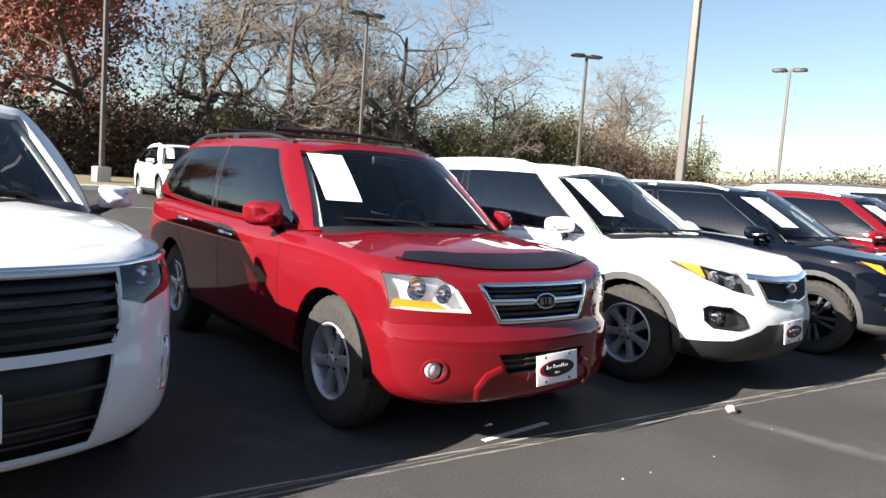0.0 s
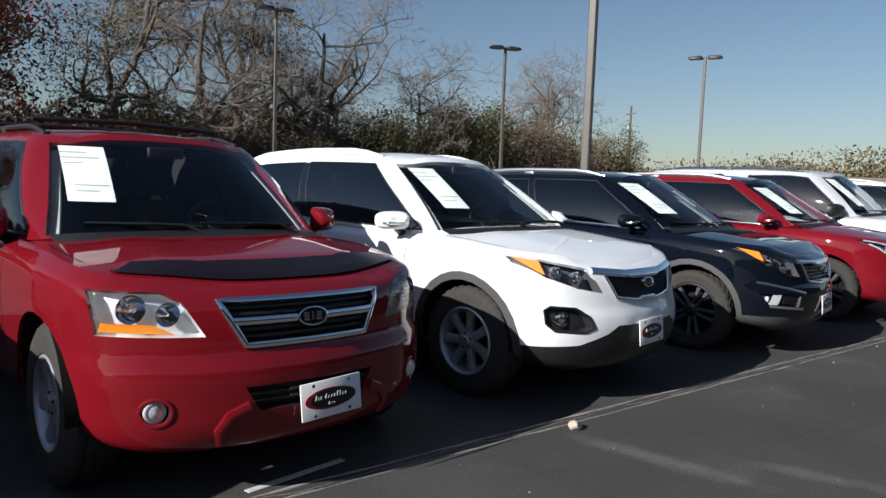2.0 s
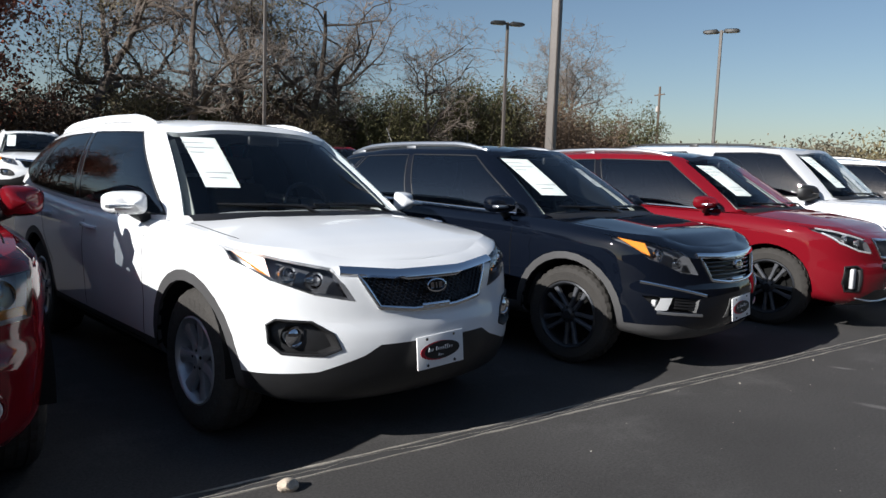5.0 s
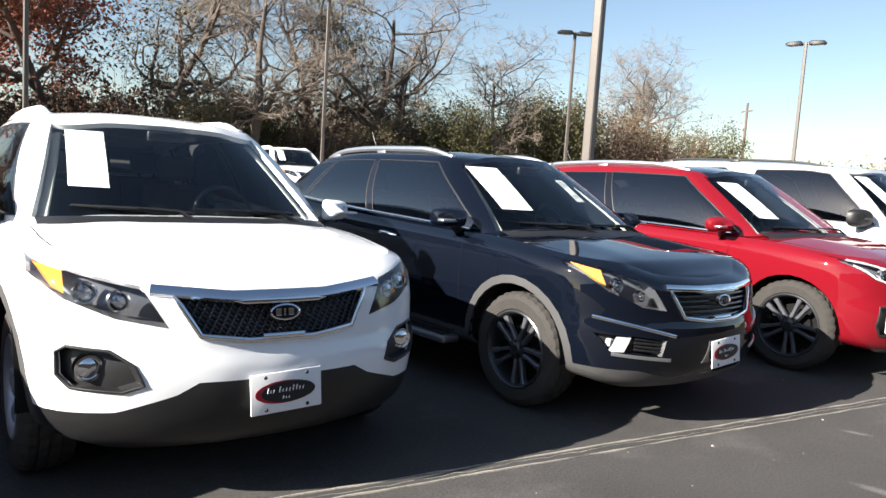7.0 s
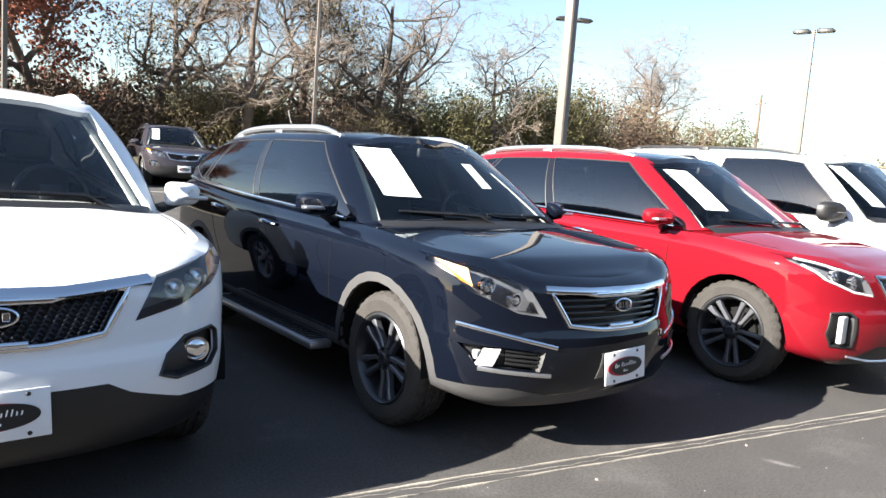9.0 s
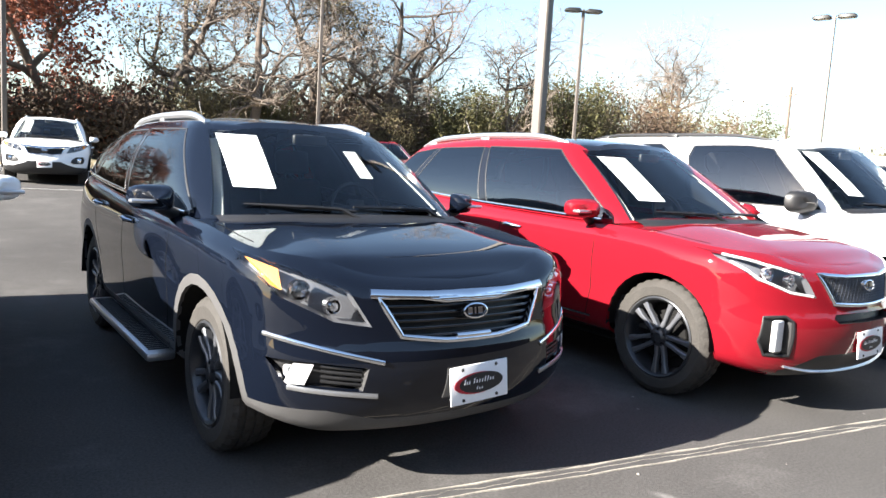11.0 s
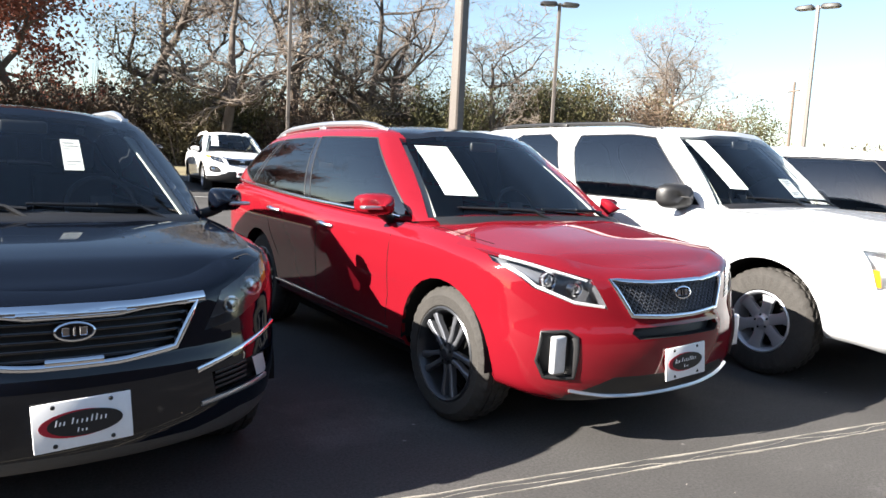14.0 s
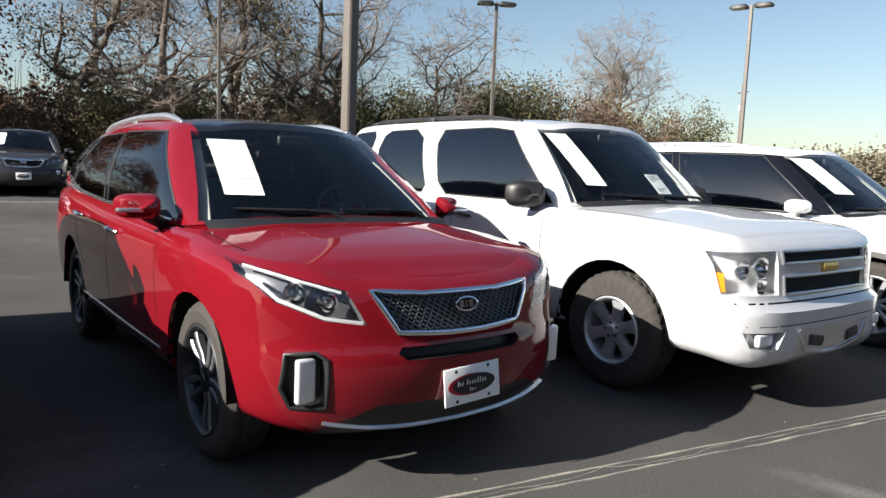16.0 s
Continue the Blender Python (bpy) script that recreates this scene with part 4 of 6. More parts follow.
        box(b, 0.32, 0.44, -0.02, 0.02, -0.07, 0.07, 0.015)
        for v in b.verts:
            v.co = Matrix.Rotation(radians(-25), 4, "X") @ v.co + Vector((0, yc + 0.80, zc - 0.02))
        part("steering_wheel", b, BLACK_PLASTIC, root)
        b = box(bmesh.new(), -0.11, 0.11, -0.02, 0.015, -0.03, 0.035, 0.015, 3)
        for v in b.verts:
            v.co += cab.at(0.0, 0.80) + Vector((0, 0.10, 0))
        part("inside_mirror", b, BLACK_PLASTIC, root)
    if detail:
        for s in (1, -1):
            pts = [cab.at(2.44, 0.06 + 0.84 * i / 8) for i in range(9)]
            b = strip(bmesh.new(), top_skin, [(s * (p.x - 0.015), p.z) for p in pts], "front", width=0.07, height=0.006, off=-0.05, sink=0.004)
            part("pillar_trim", b, PILLAR_BEIGE, root, "pale inner pillar trim")
    # papers behind the windscreen; the black car's small one imitates a pale light patch
    for x0, x1, h0, h1, lean in c.get("papers", []):
        za, zb2 = cab.at(0, h0).z, cab.at(0, h1).z
        b = patch(bmesh.new(), top_skin, x0, x1, za, zb2, "front", 1, -0.012, 6, lean)
        part("window_sheet", b, PAPER, root, "white paper price sheet or pale windscreen patch")
        b = bmesh.new()
        for q, (u0, u1) in enumerate(((0.1, 0.7), (0.1, 0.9), (0.1, 0.5), (0.1, 0.85), (0.1, 0.6))):
            z = zb2 - (zb2 - za) * (0.12 + 0.1 * q + (0.3 if q > 2 else 0))
            patch(b, top_skin, x0 + (x1 - x0) * u0 + lean * 0.5, x0 + (x1 - x0) * u1 + lean * 0.5, z - 0.004, z + 0.002, "front", 1, -0.010, 2)
        part("print_lines", b, PRINT, root, "grey lines of print", smooth=False)
    # mirrors, handles, gaps, rails
    mp = cab.at(3.0, 0.0)
    for s in (1, -1):
        build_mirror(c, root, s, (s * (mp.x + 0.045), c.get("mirror_y", mp.y + 0.10), mp.z + c.get("mirror_z", 0.03)))
    belt = curve1(c["belt"])
    b1, b2 = c["doors"][1], c["doors"][2]
    if detail:
        for s in (1, -1):
            for j, (y, y_low) in enumerate(((c["doors"][0], 0.06), (b1, 0.02), (b2, -0.38))):
                g = strip(bmesh.new(), skin, [(y + y_low * 0.0, belt(y) - 0.03), (y, 0.75), (y + (0.0 if j < 2 else -0.12), 0.60), (y + y_low, 0.36)] if j < 2 else [(y, belt(y) - 0.03), (y, 0.95), (y - 0.10, 0.80), (y2 - arch - 0.05, 0.62)], "side", s, width=0.007, height=0.001, step=0.05, sink=0.004)
                part("panel_gap", g, SEAM, root)
            run = [(s * (q[0] - 0.045), q[1]) for q in rim if 0.62 < q[1] < c["cowl"] + 0.12]
            g = strip(bmesh.new(), hood_skin, run, "top", width=0.007, height=0.001, step=0.08, sink=0.004)
            part("bonnet_gap", g, SEAM, root)
            g = strip(bmesh.new(), skin, [(c["doors"][0] + 0.06, 0.36), (y2 - arch - 0.04, 0.36)], "side", s, width=0.007, height=0.001, step=0.08, sink=0.004)
            part("panel_gap", g, SEAM, root)
            for y in (b1 - 0.14, b2 - 0.16):
                z = belt(y) - 0.12
                p0, p1, p2 = (skin.put((y - 0.11, z), "side", s, 0.004)[0], skin.put((y, z + 0.008), "side", s, 0.038)[0], skin.put((y + 0.11, z + 0.012), "side", s, 0.004)[0])
                h = bmesh.new()
                tube(h, [p0, p0.lerp(p1, 0.45) + Vector((s * 0.016, 0, 0)), p1, p1.lerp(p2, 0.55) + Vector((s * 0.016, 0, 0)), p2], [0.010, 0.014, 0.015, 0.014, 0.010], 8)
                part("door_handle", h, c.get("handle", c["paint"]), root)
    if c.get("rails"):
        r0, r1, mat, rr = c["rails"]
        edge = curve1(c["roof_edge"])
        for s in (1, -1):
            pts = []
            for i in range(13):
                f = i / 12
                y = r0 + (r1 - r0) * f
                p = top_skin.put((s * (c["roof_half"] - 0.075), y), "top")[0]
                pts.append(p + Vector((0, 0, 0.026 * min(1.0, math.sin(math.pi * f) * 2.4) + 0.004)))
            b = bmesh.new()
            tube(b, pts, [rr * (0.5 + 0.5 * min(1, math.sin(math.pi * i / 12) * 3)) for i in range(13)], 8)
            for f in (0.06, 0.5, 0.94):
                i = int(f * 12)
                box(b, pts[i].x - 0.02, pts[i].x + 0.02, pts[i].y - 0.06, pts[i].y + 0.06, pts[i].z - 0.06, pts[i].z + 0.005, 0.008)
            part("roof_rail", b, mat, root)
        if c.get("crossbars"):
            for y in c["crossbars"]:
                b = bmesh.new()
                z = top_skin.put((0, y), "top")[0].z + 0.05
                tube(b, [(-c["roof_half"] + 0.08, y, z - 0.01), (0, y, z + 0.01), (c["roof_half"] - 0.08, y, z - 0.01)], 0.016, 8)
                part("cross_bar", b, BLACK_PLASTIC, root)
    if c.get("plate"):
        build_plate(root, skin, *c["plate"])
    if c.get("emblem"):
        build_emblem(root, skin, *c["emblem"])
    for fn in c.get("extras", []):
        fn(root, c, skin, hood_skin, top_skin, cab)
    root.matrix_world = m
    return root

NOSE_ROUND = [(0, 0), (0.22, 0.012), (0.45, 0.055), (0.65, 0.125), (0.79, 0.21), (0.90, 0.335), (0.965, 0.53), (0.99, 0.85)]
NOSE_BLUFF = [(0, 0), (0.35, 0.008), (0.62, 0.035), (0.80, 0.095), (0.90, 0.20), (0.96, 0.42), (0.985, 0.80)]
THREE_WINDOWS = [
    {"at": [(2.74, 0.05), (5.05, 0.05), (5.05, 0.89), (3.04, 0.90), (2.82, 0.45)]},
    {"at": [(5.22, 0.05), (7.02, 0.06), (6.75, 0.87), (5.22, 0.88)], "dark": True},
    {"at": [(7.18, 0.07), (8.05, 0.32), (7.95, 0.80), (6.92, 0.87)], "dark": True},
]
BASE = dict(
    length=4.69, width=1.885, wheelbase=2.70, overhang=0.87, tyre=0.37, rim_radius=0.245, arch=0.40, clearance=0.24,
    nose_plan=NOSE_ROUND, edge=0.085, bulge=0.006,
    rim=[("x", 0, 0.905), ("x", 0.45, 0.92), ("x", 0.72, 0.965), ("y", 0.55, 0.985), ("y", 1.1, 1.03), ("y", 2.5, 1.065), ("y", 4.2, 1.13)],
    sill=[("x", 0, 0.25), ("x", 0.6, 0.25), ("y", 0.5, 0.30), ("y", 1.5, 0.30), ("y", 3.6, 0.32)],
    front_profile=[(0.2, 0.12), (0.28, 0.07), (0.40, 0.015), (0.52, 0.0), (0.60, 0.008), (0.66, 0.03), (0.75, 0.045), (0.88, 0.075), (0.95, 0.12), (1.1, 0.2)],
    side_profile=[(0.2, 0.10), (0.32, 0.055), (0.42, 0.03), (0.60, 0.012), (0.80, 0.0), (0.90, 0.006), (1.0, 0.022), (1.15, 0.05)],
    hood=[(0, 0.91), (0.2, 0.965), (0.6, 1.04), (1.0, 1.085), (1.6, 1.10)],
    cowl=1.02, cowl_z=1.09, roof_front=1.86, deck=4.62, roof_rear=4.20, belt_half=0.868, roof_half=0.64,
    belt=[(1.0, 1.03), (1.5, 1.045), (2.5, 1.06), (3.6, 1.10), (4.6, 1.16)],
    roof_edge=[(1.8, 1.565), (2.2, 1.60), (2.9, 1.61), (3.6, 1.585), (4.3, 1.52)], crown=0.04,
    roof_mid=[(1.8, 1.60), (2.3, 1.655), (3.0, 1.66), (3.8, 1.625), (4.3, 1.55)],
    windows=THREE_WINDOWS, pillars=[[(5.0, 0.05), (5.27, 0.05), (5.27, 0.88), (5.0, 0.88)], [(6.97, 0.06), (7.22, 0.075), (6.97, 0.87), (6.70, 0.87)]], doors=[1.42, 2.42, 3.40], tail=[(4.38, 0.80), (4.75, 0.78), (4.75, 1.10), (4.50, 1.10)],
    alloy=ALLOY, spokes=(10, False), spoke_width=0.022, paint=PAINT_WHITE,
)


def spec(**kw):
    return {**BASE, **kw}


def hood_guard(root, c, skin, hood_skin, top_skin, cab):
    """A dark plastic stone guard along the bonnet's front edge."""
    rows = []
    for i in range(33):
        x = -0.72 + 1.44 * i / 32
        y0 = 0.155 + 0.21 * (abs(x) / 0.72) ** 2.4
        deep = 0.115 - 0.03 * (abs(x) / 0.72) ** 4
        p = hood_skin.put((x, y0 + 0.01), "top", 1, 0.005)[0]
        m_ = hood_skin.put((x, y0 + deep * 0.5), "top", 1, 0.011)[0]
        q = hood_skin.put((x, y0 + deep), "top", 1, 0.007)[0]
        rows.append([p + Vector((0, -0.026, -0.040)), p + Vector((0, -0.020, -0.012)), p, m_, q, q + Vector((0, 0.004, -0.012))])
    b = bmesh.new()
    grid_mesh(b, rows)
    bmesh.ops.recalc_face_normals(b, faces=b.faces[:])
    part("bonnet_guard", b, GUARD, root, "dark tinted plastic bonnet guard")


GUARD = material("smoked_plastic", (0.008, 0.003, 0.003), 0.3, spec=0.25)


def running_boards(root, c, skin, hood_skin, top_skin, cab):
    for s in (1, -1):
        b = box(bmesh.new(), s * 0.93 - 0.075, s * 0.93 + 0.075, 1.42, 2.98, 0.285, 0.335, 0.018, 2)
        part("side_step", b, SATIN, root, "silver side step")
        b = bmesh.new()
        for i in range(36):
            y = 1.48 + i * 0.04
            box(b, s * 0.93 - 0.05, s * 0.93 + 0.055, y, y + 0.018, 0.333, 0.340, 0.002, 1)
        part("tread_ribs", b, BLACK_PLASTIC, root, "black rubber tread ribs", smooth=False)


def chrome_lip(root, c, skin, hood_skin, top_skin, cab):
    pts = [(-0.62 + 1.24 * i / 20, 0.285 + 0.05 * abs(-1 + i / 10) ** 3) for i in range(21)]
    part("bumper_lip", strip(bmesh.new(), skin, pts, "front", width=0.014, height=0.016, sink=0.01), SATIN, root, "thin bright bumper lip")


def antenna(root, c, skin, hood_skin, top_skin, cab):
    """A short rod aerial near the back of the roof."""
    o = top_skin.put((0.0, c["roof_rear"] - 0.18), "top")[0]
    b = bmesh.new()
    tube(b, [o + Vector((0, 0, -0.01)), o + Vector((0, 0.02, 0.03)), o + Vector((0, 0.05, 0.06))], [0.025, 0.018, 0.008], 8)
    tube(b, [o + Vector((0, 0.045, 0.055)), o + Vector((0, 0.16, 0.24))], [0.005, 0.003], 6)
    part("aerial", b, BLACK_PLASTIC, root, "short black roof aerial")


def lamp_strips(root, c, skin, hood_skin, top_skin, cab):
    """Bright running-light strips along the headlights' edges."""
    for s in (1, -1):
        low = [(s * 0.475, 0.744), (s * 0.62, 0.766), (s * 0.77, 0.834), (s * 0.845, 0.92)]
        part("running_light", strip(bmesh.new(), skin, low, "front", width=0.016, height=0.003, off=-0.002, step=0.04), BRIGHT, root, "bright running-light strip")
        high = [(s * 0.55, 0.868), (s * 0.70, 0.914), (s * 0.835, 0.958)]
        part("running_light", strip(bmesh.new(), skin, high, "front", width=0.012, height=0.003, off=-0.002, step=0.04), BRIGHT, root, "bright running-light strip")


def door_chrome(root, c, skin, hood_skin, top_skin, cab):
    for s in (1, -1):
        part("sill_moulding", strip(bmesh.new(), skin, [(1.42, 0.40), (3.2, 0.42)], "side", s, width=0.018, height=0.008, step=0.1), CHROME, root, "chrome sill moulding")


def brow_chrome(root, c, skin, hood_skin, top_skin, cab):
    """Bright strips above the fog lamps."""
    for s in (1, -1):
        pts = [(s * (0.42 + 0.05 * i), 0.575 + 0.012 * i) for i in range(9)]
        part("brow_strip", strip(bmesh.new(), skin, pts, "front", width=0.022, height=0.008), CHROME, root, "chrome strip over fog lamp")


def nose_tabs(root, c, skin, hood_skin, top_skin, cab):
    """Bright tabs that notch the middle of the grille from above and below."""
    z0, z1 = c["tabs"]
    part("grille_tab", strip(bmesh.new(), skin, [(-0.17 + 0.034 * i, z1) for i in range(11)], "front", width=0.034, height=0.014), CHROME, root, "chrome tab in the grille's top edge")
    part("grille_tab", strip(bmesh.new(), skin, [(-0.09 + 0.03 * i, z0) for i in range(7)], "front", width=0.026, height=0.014), CHROME, root, "chrome tab in the grille's lower edge")


def fog_slats(root, c, skin, hood_skin, top_skin, cab):
    """Dark slats beside each fog lamp, over a bright lower lip."""
    for s in (1, -1):
        for z in (0.482, 0.503, 0.524, 0.545):
            pts = [(s * (0.505 + 0.03 * i), z + 0.003 * i) for i in range(6)]
            part("slat", strip(bmesh.new(), skin, pts, "front", width=0.012, height=0.004, off=-0.016, sink=0.012), BLACK_PLASTIC, root)
        b = patch(bmesh.new(), skin, s * 0.705, s * 0.77, 0.482, 0.568, "front", 1, -0.003, 5, -s * 0.028)
        part("fog_lens", b, BRIGHT, root, "bright slanted fog lamp lens")
        pts = [(s * (0.44 + 0.045 * i), 0.438 + 0.0045 * i) for i in range(8)]
        part("fog_lip", strip(bmesh.new(), skin, pts, "front", width=0.022, height=0.008), SATIN, root, "satin lip under the fog lamp")


def bumper_swage(root, c, skin, hood_skin, top_skin, cab):
    for s in (1, -1):
        pts = [(s * 0.40, 0.30), (s * 0.42, 0.36), (s * 0.38, 0.42), (s * 0.30, 0.455)]
        part("bumper_crease", strip(bmesh.new(), skin, pts, "front", width=0.05, height=0.018, step=0.03), c["paint"], root)


def bumper_seam(root, c, skin, hood_skin, top_skin, cab):
    pts = [(-0.93 + 1.86 * i / 24, 0.69) for i in range(25)]
    part("bumper_gap", strip(bmesh.new(), skin, pts, "front", width=0.012, height=0.001), SEAM, root)
    pts = [(-0.90 + 1.80 * i / 24, 0.565) for i in range(25)]
    part("bumper_seam", strip(bmesh.new(), skin, pts, "front", width=0.006, height=0.001), SEAM, root)
    for s in (1, -1):
        pts = [(s * 0.44, 0.53), (s * 0.34, 0.40), (s * 0.10, 0.36), (0, 0.36)]
        part("skid_edge", strip(bmesh.new(), skin, pts, "front", width=0.03, height=0.014), SATIN, root)
        part("tow_hole", strip(bmesh.new(), skin, [(s * 0.16, 0.44), (s * 0.30, 0.46)], "front", width=0.07, height=0.012), BLACK_PLASTIC, root)


# first-generation red wagon
OLD_RED = spec(
    length=4.59, width=1.885, wheelbase=2.71, overhang=0.80, tyre=0.37, rim_radius=0.215, arch=0.40, nose_plan=NOSE_ROUND, paint=PAINT_RED, edge=0.075, bulge=0.010,
    rim=[("x", 0, 0.93), ("x", 0.45, 0.935), ("x", 0.72, 0.965), ("y", 0.55, 1.0), ("y", 1.1, 1.04), ("y", 2.5, 1.06), ("y", 4.2, 1.09)],
    hood=[(0, 0.94), (0.2, 0.985), (0.6, 1.045), (1.0, 1.08), (1.6, 1.09)],
    front_profile=[(0.2, 0.10), (0.28, 0.04), (0.40, 0.0), (0.55, 0.0), (0.63, 0.012), (0.66, 0.045), (0.75, 0.055), (0.88, 0.08), (0.95, 0.11), (1.1, 0.2)],
    cowl=1.06, cowl_z=1.09, roof_front=1.80, deck=4.50, roof_rear=4.16, roof_half=0.66,
    roof_edge=[(1.7, 1.57), (2.2, 1.615), (2.9, 1.63), (3.6, 1.625), (4.3, 1.58)], roof_mid=[(1.7, 1.60), (2.3, 1.665), (3.0, 1.68), (3.8, 1.67), (4.3, 1.61)],
    rails=(2.05, 4.0, BLACK_PLASTIC, 0.017), crossbars=(2.35, 3.5), alloy=ALLOY, spokes=(6, False), spoke_width=0.036,
    mirror_size=(0.22, 0.16, 0.12), plate=(0.06, 0.445, 0.03, -3), emblem=(0.0, 0.80, 0.15, 0.085, 0.014),
    papers=[(-0.63, -0.42, 0.30, 0.85, 0.06)],
    front=[
        dict(kind="headlight", poly=[(0.455, 0.745), (0.82, 0.752), (0.835, 0.93), (0.60, 0.925), (0.54, 0.89)], mat=BRIGHT, label="large clear headlight with amber indicator",
             lamps=[("reflector", 0.70, 0.855, 0.06, 0.035), ("reflector", 0.58, 0.835, 0.05, 0.03)], amber=[(0.56, 0.755), (0.81, 0.762), (0.80, 0.80), (0.64, 0.795)]),
        dict(kind="grille", single=True, poly=[(-0.30, 0.70), (0.30, 0.70), (0.40, 0.885), (-0.40, 0.885)], bars=[0.735, 0.765, 0.83, 0.86], bar_mat=BLACK_PLASTIC, frame=0.028, depth=0.06),
        dict(kind="fog", poly=circle(0.645, 0.455, 0.055, 20), lamp=(0.645, 0.455, 0.042), frame=0.018, frame_mat=PAINT_RED, lamp_depth=0.012),
        dict(kind="intake", single=True, poly=[(-0.26, 0.43), (0.26, 0.43), (0.32, 0.535), (-0.32, 0.535)], bars=[0.47, 0.50], depth=0.07),
    ],
    extras=[hood_guard, bumper_swage], handle=CHROME,
)
OLD_RED["extras"].append(lambda root, c, skin, h, t, cab: part("grille_bar", strip(bmesh.new(), skin, [(-0.355, 0.80), (0.355, 0.80)], "front", width=0.035, height=0.012), CHROME, root, "chrome bar across the grille"))

WHITE_SUV = spec(
    paint=PAINT_WHITE, arch_trim=0.055, cladding=0.40, rails=(2.15, 4.1, PAINT_WHITE, 0.026), spokes=(7, False), spoke_width=0.034, rim_radius=0.225,
    rim=[("x", 0, 0.915), ("x", 0.45, 0.935), ("x", 0.72, 0.98), ("y", 0.55, 1.0), ("y", 1.1, 1.04), ("y", 2.5, 1.065), ("y", 4.2, 1.13)],
    plate=(0.0, 0.485, 0.012, -2), emblem=(0.0, 0.80, 0.13, 0.068, 0.012), papers=[(-0.59, -0.41, 0.28, 0.83, 0.06)],
    front=[
        dict(kind="headlight", poly=[(0.44, 0.75), (0.62, 0.785), (0.78, 0.85), (0.875, 0.93), (0.865, 0.985), (0.72, 0.945), (0.53, 0.905)], mat=LAMP_GREY, label="swept clear headlight with amber outer corner",
             lamps=[("projector", 0.705, 0.87, 0.045, 0.03), ("projector", 0.60, 0.845, 0.042, 0.025)], amber=[(0.775, 0.865), (0.81, 0.885), (0.855, 0.965), (0.775, 0.945)]),
        dict(kind="grille", single=True, poly=[(-0.33, 0.72), (-0.14, 0.695), (0.14, 0.695), (0.33, 0.72), (0.42, 0.872), (0.28, 0.878), (0.16, 0.845), (-0.16, 0.845), (-0.28, 0.878), (-0.42, 0.872)],
             mesh=0.034, mesh_mat=BLACK_GLOSS, frame=0.022, depth=0.05, top=[(-0.50, 0.893), (-0.2, 0.868), (0.2, 0.868), (0.50, 0.893)], top_w=0.050),
        dict(kind="fog", poly=[(0.53, 0.54), (0.60, 0.515), (0.76, 0.525), (0.80, 0.57), (0.80, 0.65), (0.77, 0.675), (0.64, 0.665), (0.56, 0.61)], lamp=(0.70, 0.595, 0.048), lamp_depth=0.03, mat=BLACK_PLASTIC, lamp_mat=CHROME, frame=0.012),
        dict(kind="panel", single=True, name="lower_bumper", poly=[(-0.90, 0.1), (0.90, 0.1), (0.90, 0.42), (0.62, 0.435), (0.42, 0.50), (0.34, 0.545), (-0.34, 0.545), (-0.42, 0.50), (-0.62, 0.435), (-0.90, 0.42)], mat=BLACK_PLASTIC, label="black plastic lower bumper"),
    ], handle=PAINT_WHITE, mirror_lamp=True, extras=[nose_tabs], tabs=(0.706, 0.852),
)

